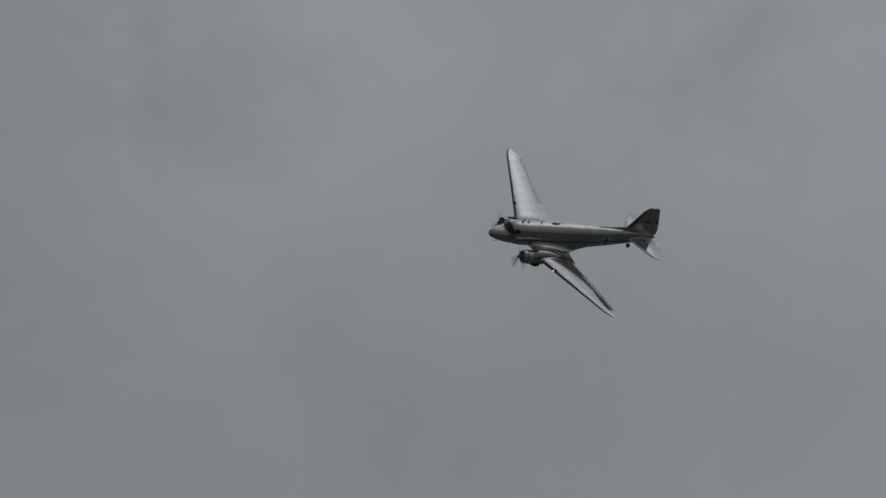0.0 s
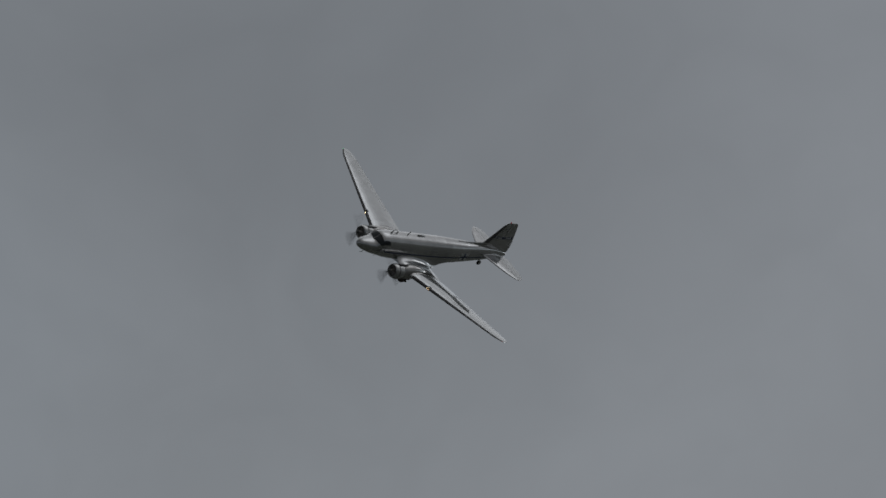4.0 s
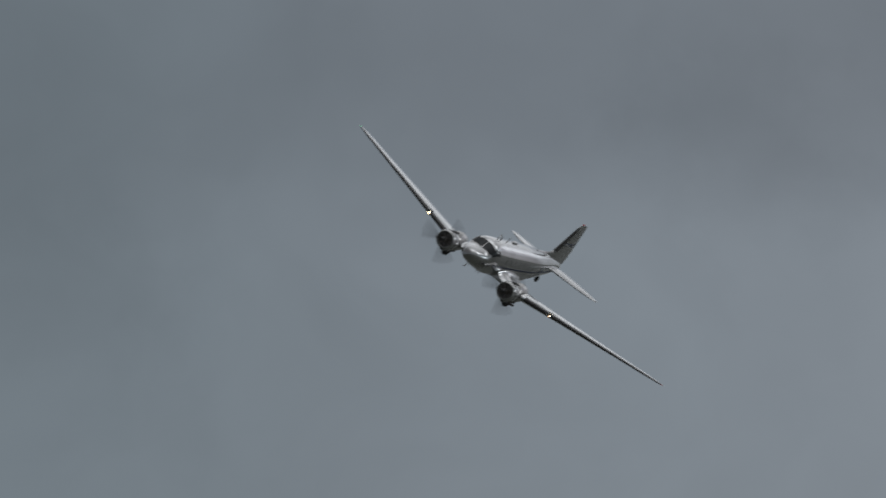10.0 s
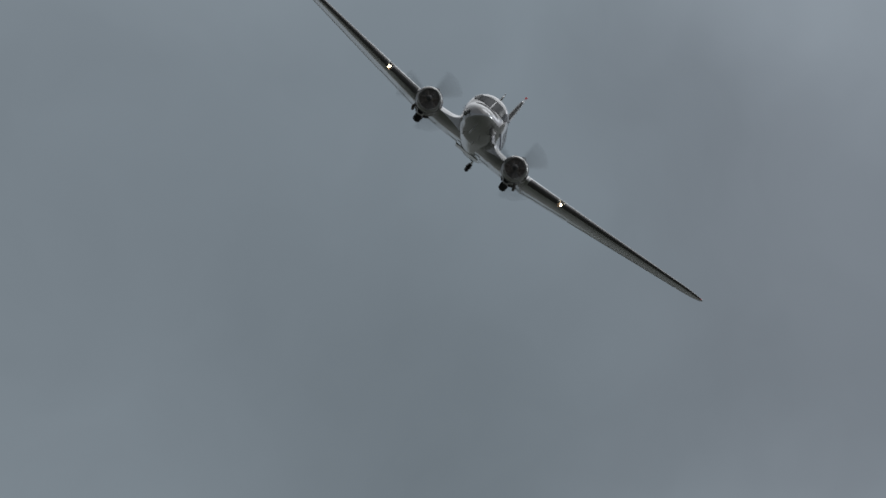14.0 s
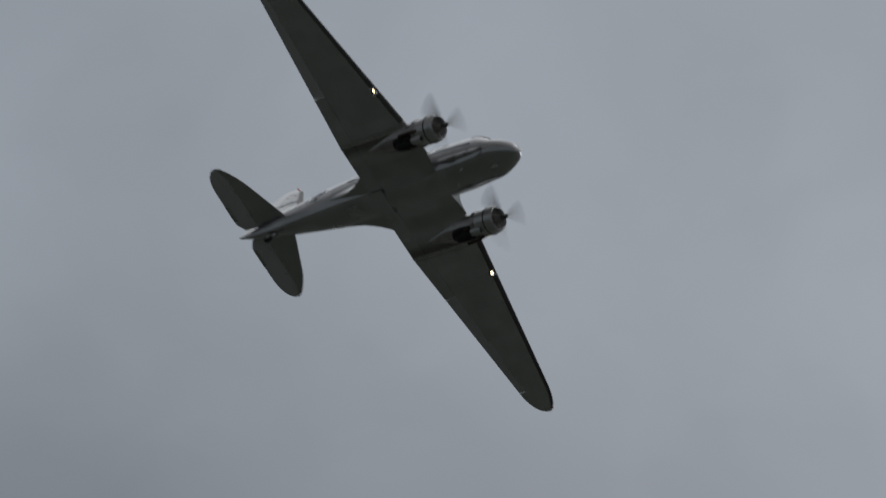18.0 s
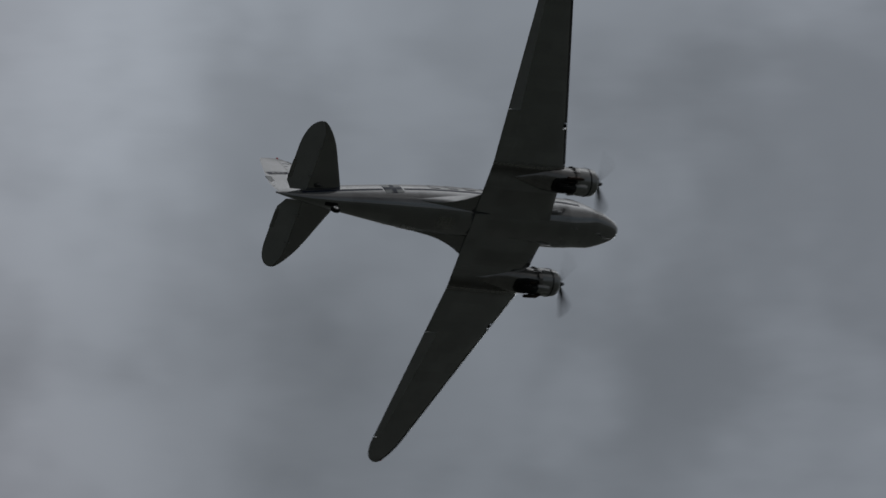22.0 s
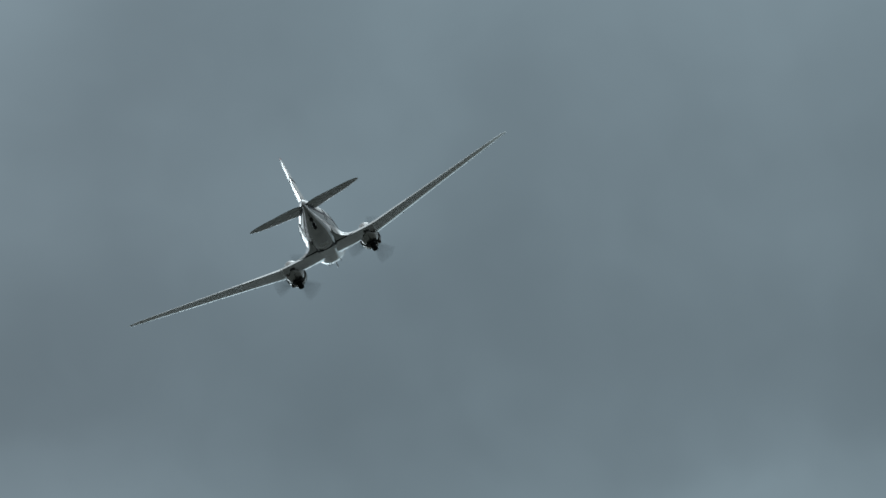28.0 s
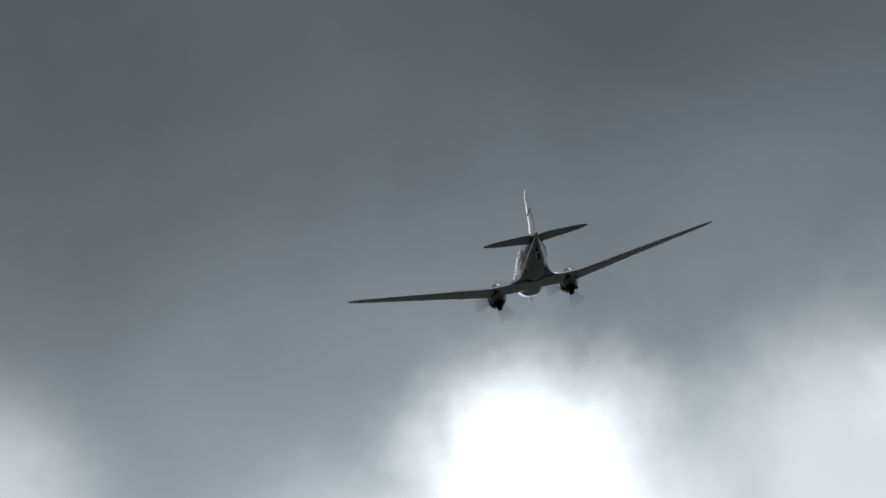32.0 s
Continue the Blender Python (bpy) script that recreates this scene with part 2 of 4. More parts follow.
    n2 = g.noise(w, 60.0, 6.0, 0.5, 0.3)
    b = g.math("ADD", g.math("MULTIPLY", n1.outputs[0], 0.27), g.math("MULTIPLY", n2.outputs[0], 0.14))
    cloud = g.mix(1.0, cloud, g.math("ADD", b, 0.795), "MULTIPLY")
    # heavier folds where the cumulus stands
    n4 = g.noise(d, 30.0, 6.0, 0.6, 0.15)
    fold = g.math("MULTIPLY", between(az, 13.0, 20.0), g.math("SUBTRACT", 1.0, between(az, 29.0, 34.0)))
    fold = g.math("MULTIPLY", fold, g.math("SUBTRACT", between(n4.outputs[0], 0.36, 0.64), 0.5))
    cloud = g.mix(1.0, cloud, g.math("ADD", g.math("MULTIPLY", fold, 0.30), 1.0), "MULTIPLY")

    # sunlit cloud tops low down in the north-east
    def puff(a, e, size, gain, core=0.35):
        """A bright heap of cloud round one direction, its edge broken up."""
        dist = g.vec("DISTANCE", g.vec("ADD", d, g.vec("MULTIPLY", g.vec("SUBTRACT", n3.outputs["Color"], (0.5, 0.5, 0.5)), (0.022, 0.022, 0.022))), tuple(aim(a, e)))
        k = g.math("SUBTRACT", 1.0, between(dist, size * core, size))
        return g.math("MULTIPLY", g.math("POWER", k, 1.5), gain)
    heap = g.math("ADD", puff(PUFF_AZ + 1.1, PUFF_EL - 1.72, 0.028, 2.6, 0.0), puff(PUFF_AZ + 3.3, PUFF_EL - 1.8, 0.034, 0.85, 0.2))
    heap = g.math("ADD", heap, puff(PUFF_AZ - 3.4, PUFF_EL - 2.4, 0.034, 0.6))
    heap = g.math("ADD", heap, puff(PUFF_AZ + 0.4, PUFF_EL - 3.8, 0.052, 1.1))
    # two unseen heaps, added to whiten reflections on fin and hull
    heap = g.math("ADD", heap, puff(33.8, 8.8, 0.052, 3.4))
    heap = g.math("ADD", heap, puff(38.6, 10.8, 0.046, 3.0))
    heap = g.math("ADD", heap, puff(PUFF_AZ + 3.9, PUFF_EL - 1.0, 0.015, 0.7, 0.1))
    cloud = g.mix(1.0, cloud, g.mix(1.0, (1.0, 1.03, 1.05), heap, "MULTIPLY"), "ADD")

    # bright strip below view on the north-eastern horizon, added to light the metal's rims
    horizon_glow = g.math("MULTIPLY", g.math("SUBTRACT", 1.0, between(el, 5.2, 8.2)), g.math("MULTIPLY", between(az, 32.0, 37.0), g.math("SUBTRACT", 1.0, between(az, 41.0, 47.0))))
    cloud = g.mix(1.0, cloud, g.mix(horizon_glow, (0, 0, 0), (1.3, 1.35, 1.4)), "ADD")
    # brightness patches fitted to the view, plus wisps: bearing, height, radius in degrees, stops
    flat = g.add("ShaderNodeSeparateXYZ", _0=d)
    here = g.add("ShaderNodeCombineXYZ", _0=g.math("MULTIPLY", g.math("ARCTAN2", flat.outputs[0], flat.outputs[1]), 180 / math.pi),
                 _1=g.math("MULTIPLY", g.math("ARCSINE", flat.outputs[2]), 180 / math.pi)).outputs[0]
    ruffled = g.vec("ADD", here, g.vec("MULTIPLY", g.vec("SUBTRACT", g.noise(d, 70.0, 5.0, 0.6).outputs["Color"], (0.5, 0.5, 0.5)), (2.6, 1.2, 0.0)))
    stops = None
    for a, e, size, gain in FITTED_SKY_WEST + FITTED_SKY_EAST + WISPS:
        n = g.tree.nodes.new("ShaderNodeMapRange")
        n.interpolation_type = "SMOOTHSTEP"
        n.inputs[2].default_value, n.inputs[3].default_value, n.inputs[4].default_value = size, gain, 0.0
        g.link(g.vec("DISTANCE", here if size > 1.5 else ruffled, (a, e, 0.0)), n.inputs[0])
        stops = n.outputs[0] if stops is None else g.math("ADD", stops, n.outputs[0])
    if stops is not None:
        cloud = g.mix(1.0, cloud, g.math("POWER", 2.0, stops), "MULTIPLY")

    # the unseen upper sky, its brightness set by the reflections wanted on the metal
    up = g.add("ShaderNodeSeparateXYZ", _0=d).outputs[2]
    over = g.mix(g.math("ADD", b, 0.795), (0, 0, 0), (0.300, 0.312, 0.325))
    # bright lobes added for the metal, sun-side and north; dimmer south and west
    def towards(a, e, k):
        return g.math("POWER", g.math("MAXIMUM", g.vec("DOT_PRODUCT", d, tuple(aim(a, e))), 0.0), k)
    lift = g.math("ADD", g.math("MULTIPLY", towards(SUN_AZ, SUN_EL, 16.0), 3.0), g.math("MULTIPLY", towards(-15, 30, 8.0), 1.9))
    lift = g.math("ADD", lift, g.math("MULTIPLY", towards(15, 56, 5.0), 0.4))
    # an unseen bright spot in the north-east, added to whiten rims and fin
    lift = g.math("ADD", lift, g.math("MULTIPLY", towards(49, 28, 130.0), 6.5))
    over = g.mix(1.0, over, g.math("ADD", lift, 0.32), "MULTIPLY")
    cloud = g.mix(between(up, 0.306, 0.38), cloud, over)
    # land below the horizon, paler with distance
    down = g.math("MULTIPLY", g.math("ARCSINE", up), 180 / math.pi)
    land = g.mix(between(down, -16.0, -1.0), (0.020, 0.025, 0.017), (0.085, 0.092, 0.085))
    cloud = g.mix(between(down, -0.9, 0.4), land, cloud)
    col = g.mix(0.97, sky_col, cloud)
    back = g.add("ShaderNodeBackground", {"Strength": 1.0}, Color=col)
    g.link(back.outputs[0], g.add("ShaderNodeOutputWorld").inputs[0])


build_world()
lamp = bpy.data.lights.new("sun", "SUN")
lamp.energy, lamp.angle, lamp.color = 0.16, radians(110), (1.0, 0.96, 0.9)
sun = new("sun", lamp)
sun.matrix_world = look((0, 0, 300), Vector((0, 0, 300)) - sun_dir)


# ---- materials ---------------------------------------------------------
def material(name, color, rough=0.5, metal=0.0, vary=0.0, scale=1.0, rough_vary=0.0, bump=0.0, second=None,
             emit=None, coat=0.0, panels=0.0, ior=1.5, soot=0.0):
    """A painted, metal or rubber surface with wear at two scales."""
    m = bpy.data.materials.new(name)
    m.use_nodes = True
    g = Nodes(m.node_tree)
    pos = g.add("ShaderNodeTexCoord").outputs["Object"]
    b = g.add("ShaderNodeBsdfPrincipled", {"Roughness": rough, "Metallic": metal, "Coat Weight": coat, "IOR": ior})
    base = color
    if vary or second:
        big, small = g.noise(pos, scale, 4.0), g.noise(pos, scale * 9, 5.0)
        k = g.math("ADD", g.math("MULTIPLY", big.outputs[0], 0.6), g.math("MULTIPLY", small.outputs[0], 0.4))
        k = g.ramp(k, [(0.35, 0.0), (0.65, 1.0)])
        dark = second or tuple(c * (1 - vary) for c in color)
        base = g.mix(k, dark, color)
        if panels:
            br = g.tree.nodes.new("ShaderNodeTexBrick")
            g.link(pos, br.inputs["Vector"])
            br.inputs["Scale"].default_value = 1.0
            br.inputs["Brick Width"].default_value, br.inputs["Row Height"].default_value = 1.45, 0.62
            br.inputs["Mortar Size"].default_value = 0.008
            br.inputs["Color1"].default_value, br.inputs["Color2"].default_value = (1, 1, 1, 1), (1 - panels,) * 3 + (1,)
            br.inputs["Mortar"].default_value = (0.82, 0.82, 0.82, 1)
            base = g.mix(1.0, base, br.outputs[0], "MULTIPLY")
        if soot:
            # exhaust streaks trailing back from outboard of each engine
            c = g.add("ShaderNodeSeparateXYZ", _0=pos)
            lat = g.math("ABSOLUTE", g.math("SUBTRACT", g.math("ABSOLUTE", c.outputs[1]), 3.25))
            lat = g.math("ADD", lat, g.math("MULTIPLY", big.outputs[0], 0.35))
            n = g.tree.nodes.new("ShaderNodeMapRange")
            n.inputs[1].default_value, n.inputs[2].default_value = 0.70, 0.22
            g.link(lat, n.inputs[0])
            base = g.mix(g.math("MULTIPLY", n.outputs[0], soot), base, (0.10, 0.085, 0.07))
        if rough_vary:
            r = g.math("ADD", g.math("MULTIPLY", k, rough_vary), rough - rough_vary / 2)
            g.link(r, b.inputs["Roughness"])
        if bump:
            bn = g.add("ShaderNodeBump", {"Strength": bump, "Distance": 0.01}, Height=g.noise(pos, scale * 3, 3).outputs[0])
            g.link(bn.outputs[0], b.inputs["Normal"])
    if isinstance(base, tuple):
        b.inputs["Base Color"].default_value = (*base, 1)
    else:
        g.link(base, b.inputs["Base Color"])
    if emit:
        b.inputs["Emission Color"].default_value = (*emit[0], 1)
        b.inputs["Emission Strength"].default_value = emit[1]
    g.link(b.outputs[0], g.add("ShaderNodeOutputMaterial").inputs[0])
    return m


ALU = material("aged_aluminium", (0.65, 0.65, 0.655), 0.10, 0.82, 0.2, 0.8, 0.07, 0.04, panels=0.16)
WING_ALU = material("sooted_wing_aluminium", (0.70, 0.71, 0.72), 0.08, 0.78, 0.16, 0.8, 0.04, 0.0, panels=0.13, soot=0.7)
NACELLE = material("sooty_nacelle_aluminium", (0.54, 0.525, 0.515), 0.16, 0.7, 0.35, 1.6, 0.12, 0.03)
COWL = material("dull_cowling_aluminium", (0.68, 0.68, 0.675), 0.16, 0.6, 0.18, 1.8, 0.06)
ALU_BRIGHT = material("polished_aluminium", (0.66, 0.655, 0.65), 0.28, 1.0, 0.12, 1.5, 0.12, 0.05)
WHITE = material("white_paint", (0.74, 0.75, 0.75), 0.35, 0.0, 0.10, 0.9, 0.1, 0.03, coat=0.3)
BLUE = material("dark_blue_paint", (0.035, 0.05, 0.11), 0.35, 0.0, 0.2, 2.0, 0.1)
BOOT = material("black_rubber_boot", (0.135, 0.13, 0.13), 0.18, 0.0, 0.35, 2.0, 0.1)
TYRE = material("tyre_rubber", (0.015, 0.015, 0.015), 0.8, 0.0, 0.3, 4.0, 0.1, 0.2)
# DARK also stands for the shade in wheel bays and the cooler opening
DARK = material("sooty_metal_and_bay_shade", (0.035, 0.034, 0.033), 0.6, 0.5, 0.4, 3.0, 0.2, 0.2)
ENGINE = material("oily_engine_metal", (0.34, 0.31, 0.29), 0.45, 0.4, 0.3, 5.0, 0.15)
STEEL = material("exhaust_steel", (0.16, 0.12, 0.10), 0.5, 0.9, 0.5, 4.0, 0.2, 0.1)
FABRIC = material("silver_doped_fabric", (0.66, 0.67, 0.68), 0.25, 0.35, 0.12, 1.2, 0.04)
PROP = material("dull_propeller_paint", (0.10, 0.10, 0.102), 0.45, 0.2, 0.3, 3.0, 0.1)
GLASS = material("cockpit_glass", (0.035, 0.04, 0.045), 0.06, 0.0, ior=1.45)
CABIN_GLASS = material("cabin_window_glass", (0.55, 0.56, 0.57), 0.09, 0.75, 0.22, 1.2)
LAMP = material("landing_light", (0.9, 0.85, 0.7), 0.2, 0.0, emit=((1.0, 0.86, 0.62), 7.0))
# the bowl's own glow imitates the bloom round the lamp
HALO_REFLECTOR = material("reflector_with_halo_glow", (0.8, 0.7, 0.55), 0.25, 0.8, emit=((1.0, 0.62, 0.36), 0.8))
BAFFLE = material("engine_baffle", (0.20, 0.18, 0.17), 0.55, 0.2, 0.3, 3.0, 0.1)
RED_LAMP = material("red_beacon", (0.4, 0.04, 0.04), 0.2, 0.0, emit=((1.0, 0.10, 0.12), 0.10))
GREEN_LAMP = material("green_navigation_light", (0.05, 0.4, 0.15), 0.2, 0.0, emit=((0.1, 1.0, 0.4), 0.4))
GRASS = material("airfield_grass", (0.060, 0.069, 0.050), 0.65, 0.0, 0.3, 0.01, second=(0.068, 0.070, 0.057))


def clear_cover():
    """Thin clear plastic: see-through, with a gloss that grows at a flat angle."""
    m = bpy.data.materials.new("clear_plastic")
    m.use_nodes = True
    g = Nodes(m.node_tree)
    fac = g.add("ShaderNodeFresnel", {"IOR": 1.45})
    mix = g.add("ShaderNodeMixShader", Fac=fac.outputs[0])
    g.link(g.add("ShaderNodeBsdfTransparent", {"Color": (0.92, 0.93, 0.94, 1)}).outputs[0], mix.inputs[1])
    g.link(g.add("ShaderNodeBsdfGlossy", {"Roughness": 0.06}).outputs[0], mix.inputs[2])
    g.link(mix.outputs[0], g.add("ShaderNodeOutputMaterial").inputs[0])
    return m


CLEAR = clear_cover()


# ---- ground ------------------------------------------------------------
def build_ground():
    n, r = 96, 4600.0
    rings = (0, 30, 120, 400, 1200, r)
    v, f = [(0, 0, 0)], []
    for rad in rings[1:]:
        v += [(rad * math.cos(2 * math.pi * i / n), rad * math.sin(2 * math.pi * i / n), 0) for i in range(n)]
    f += [(0, 1 + i, 1 + (i + 1) % n) for i in range(n)]
    for k in range(len(rings) - 2):
        a, b = 1 + k * n, 1 + (k + 1) * n
        f += [(a + i, b + i, b + (i + 1) % n, a + (i + 1) % n) for i in range(n)]
    me = bpy.data.meshes.new("ground")
    me.from_pydata(v, [], f)
    me.materials.append(GRASS)
    tagged(new("ground", me), "flat grassy airfield reaching to the horizon", "ground", kind="structure")


build_ground()


# ---- mesh helpers ------------------------------------------------------
NOSE_X = 7.0        # the airliner's own x is 7 m at the nose tip and falls towards the tail


def part(name, verts, faces, mat, parent, label="", smooth=True, at=(0, 0, 0), sharp=40):
    me = bpy.data.meshes.new(name)
    me.from_pydata([tuple(Vector(p) - Vector(at)) for p in verts], [], faces)
    bm = bmesh.new()
    bm.from_mesh(me)
    bmesh.ops.remove_doubles(bm, verts=bm.verts, dist=0.0004)
    bmesh.ops.recalc_face_normals(bm, faces=bm.faces)
    bm.to_mesh(me)
    bm.free()
    if smooth:
        me.shade_smooth()
        me.set_sharp_from_angle(angle=radians(sharp))
    me.materials.append(mat)
    ob = new(name, me)
    ob.parent = parent
    ob.location = at
    if label:
        tagged(ob, label)
    return ob


def loft(rings, closed=True, cap0=True, cap1=True):
    v, f, n = [p for r in rings for p in r], [], len(rings[0])
    for k in range(len(rings) - 1):
        for i in range(n if closed else n - 1):
            j = (i + 1) % n
            f.append((k * n + i, k * n + j, (k + 1) * n + j, (k + 1) * n + i))
    if cap0:
        f.append(tuple(range(n)))
    if cap1:
        f.append(tuple(range((len(rings) - 1) * n, len(rings) * n)))
    return v, f


def lathe(profile, n, centre, axis="x"):
    """Rings round an axis through centre from (along, radius) pairs."""
    rings = []
    for a, r in profile:
        ring = []
        for i in range(n):
            c, s = r * math.cos(2 * math.pi * i / n), r * math.sin(2 * math.pi * i / n)
            p = {"x": (a, c, s), "y": (c, a, s), "z": (c, s, a)}[axis]
            ring.append(tuple(Vector(p) + Vector(centre)))
        rings.append(ring)
    return rings


def tube(points, r, n=8):
    """A round bar along a line of points."""
    pts, rings = [Vector(p) for p in points], []
    for i, p in enumerate(pts):
        d = (pts[min(i + 1, len(pts) - 1)] - pts[max(i - 1, 0)]).normalized()
        a = d.orthogonal().normalized()
        b = d.cross(a)
        rad = r[i] if isinstance(r, (list, tuple)) else r
        rings.append([tuple(p + a * rad * math.cos(2 * math.pi * k / n) + b * rad * math.sin(2 * math.pi * k / n)) for k in range(n)])
    for i in range(1, len(rings)):          # keep the rings from twisting
        best = min(range(n), key=lambda k: sum((Vector(rings[i][(j + k) % n]) - Vector(rings[i - 1][j])).length for j in range(n)))
        rings[i] = rings[i][best:] + rings[i][:best]
    return loft(rings)


def smooth_at(table, s):
    """Cubic through rows of (s, value, ...), at s."""
    i = max(0, min(len(table) - 2, next((k for k in range(len(table) - 1) if s <= table[k + 1][0]), len(table) - 2)))
    a, b = table[i], table[i + 1]
    p, q = table[max(i - 1, 0)], table[min(i + 2, len(table) - 1)]
    h = b[0] - a[0]
    t = (s - a[0]) / h
    out = []
    for c in range(1, len(a)):
        d0 = (b[c] - p[c]) / (b[0] - p[0])
        d1 = (q[c] - a[c]) / (q[0] - a[0])
        out.append((2 * t**3 - 3 * t**2 + 1) * a[c] + (t**3 - 2 * t**2 + t) * h * d0
                   + (3 * t**2 - 2 * t**3) * b[c] + (t**3 - t**2) * h * d1)
    return out


# ---- the airliner ------------------------------------------------------
# metres aft of the nose: belly, roof, half width
HULL = [(0.0, -0.17, -0.09, 0.03), (0.08, -0.38, 0.12, 0.28), (0.3, -0.53, 0.29, 0.49), (0.7, -0.66, 0.42, 0.71),
        (1.2, -0.77, 0.53, 0.90), (1.6, -0.85, 0.62, 1.01), (1.95, -0.91, 0.92, 1.08), (2.3, -0.97, 1.21, 1.13),
        (2.7, -1.03, 1.36, 1.17), (3.4, -1.15, 1.42, 1.21), (4.5, -1.19, 1.43, 1.22), (8.5, -1.21, 1.42, 1.22),
        (10.5, -1.14, 1.40, 1.17), (12.5, -0.98, 1.33, 1.02), (14.5, -0.74, 1.22, 0.79), (16.5, -0.46, 1.07, 0.52),
        (18.0, -0.19, 0.88, 0.30), (19.0, 0.06, 0.66, 0.15), (19.55, 0.24, 0.42, 0.04)]


def hull(s, ang, off=0.0):
    """A point of the hull: ang in degrees from the port side, up; off: metres proud of it."""
    lo, hi, w = smooth_at(HULL, s)
    c, si = math.cos(radians(ang)), math.sin(radians(ang))
    e = 2 / 2.15
    mid, h = (lo + hi) / 2, (hi - lo) / 2
    return (NOSE_X - s, math.copysign(abs(c) ** e, c) * (w + off), mid + math.copysign(abs(si) ** e, si) * (h + off))


def hull_band(s0, s1, a0, a1, off=0.012, ns=6, na=4, edge=None):
    """A thin plate lying on the hull."""
    v, f = [], []
    for layer in (off, -0.02):
        for i in range(ns + 1):
            for j in range(na + 1):
                s = s0 + (s1 - s0) * i / ns
                lo, hi = (a0, a1) if edge is None else edge(s)
                v.append(hull(s, lo + (hi - lo) * j / na, layer))
    m, size = na + 1, (ns + 1) * (na + 1)
    for i in range(ns):
        for j in range(na):
            q = (i * m + j, i * m + j + 1, (i + 1) * m + j + 1, (i + 1) * m + j)
            f.append(q)
            f.append(tuple(size + k for k in reversed(q)))
    rim = [j for j in range(m)] + [i * m + na for i in range(1, ns + 1)] + [ns * m + j for j in range(na - 1, -1, -1)] + [i * m for i in range(ns - 1, 0, -1)]
    for a, b in zip(rim, rim[1:] + rim[:1]):
        f.append((a, b, size + b, size + a))
    return v, f


def ang_at(s, z):
    """The angle at which the hull reaches the height z on its port side."""
    lo, hi, _ = smooth_at(HULL, s)
    k = max(-1.0, min(1.0, (z - (lo + hi) / 2) / ((hi - lo) / 2)))
    return math.degrees(math.asin(math.copysign(abs(k) ** (2.15 / 2), k)))


def airfoil(c0, c1, n, thick, camber=0.02):
    """Upper and lower heights along the chord, from c0 to c1."""
    out = []
    for i in range(n + 1):
        u = i / n
        x = c0 + (c1 - c0) * (1 - math.cos(u * math.pi)) / 2 if c0 == 0 else c0 + (c1 - c0) * u
        t = 5 * thick * (0.2969 * math.sqrt(x) - 0.1260 * x - 0.3516 * x**2 + 0.2843 * x**3 - 0.1036 * x**4)
        m = 4 * camber * x * (1 - x)
        out.append((x, m + t, m - t))
    return out


def foil_ring(y, le, te, z, thick, c0=0.0, c1=1.0, n=12, swell=0.0, tilt=0.07, upright=False):
    c = te - le
    pts = airfoil(c0, c1, n, thick, 0.0 if upright else 0.02)
    ring = []
    for x, up, dn in reversed(pts):
        ring.append((x, up + swell / c))
    for x, up, dn in (pts[1:] if c0 == 0 else pts):
        ring.append((x, dn - swell / c))
    if swell and c0 == 0:
        ring = [(x - swell / c * (1 - min(x / 0.03, 1)), h) for x, h in ring]
    if upright:
        return [(NOSE_X - le - x * c, h * c, z) for x, h in ring]
    return [(NOSE_X - le - x * c, y, z + h * c + (0.4 - x) * c * tilt) for x, h in ring]


# wing outline
JOINT, TIP0, SPAN = 3.5, 13.0, 14.46


def wing_at(y):
    """Leading edge, trailing edge, height and thickness ratio of the wing at y metres from the centre."""
    le = 4.78 + max(0.0, y - JOINT) * 0.275
    te = 9.12 + max(0.0, y - JOINT) * 0.010
    z = -0.88 + max(0.0, y - JOINT) * 0.125
    th = 0.155 - 0.055 * min(1, max(0, (y - JOINT) / 10))
    if y > TIP0:
        k = max(0.0, 1 - ((y - TIP0) / (SPAN - TIP0)) ** 2.2) ** 0.48
        mid = 8.34
        le, te = mid - (mid - le) * max(k, 0.03), mid + (te - mid) * max(k, 0.03)
    return le, te, z, th


def wing_rings(ys, side, c0=0.0, c1=1.0, n=12, swell=0.0):
    rings = []
    for y in ys:
        le, te, z, th = wing_at(y)
        cc0, cc1 = (c0(y) if callable(c0) else c0), (c1(y) if callable(c1) else c1)
        rings.append([(x, side * yy, zz) for x, yy, zz in foil_ring(y, le, te, z, th, cc0, cc1, n, swell)])
    return rings


def steps(a, b, n):
    return [a + (b - a) * i / n for i in range(n + 1)]


AIL0, AIL1, HINGE = 6.3, 12.9, 0.80
LIGHT0, LIGHT1, LIGHT_C = 5.53, 5.85, 0.075       # the landing light's bay in the leading edge
TIP_YS = [TIP0 + (SPAN - TIP0) * math.sin(math.pi / 2 * i / 9) for i in range(10)]


def boot_chord(y):
    """How far back the de-icing boot reaches, as a share of the chord."""
    le, te, _, _ = wing_at(y)
    return 0.14 / (te - le) + 0.012


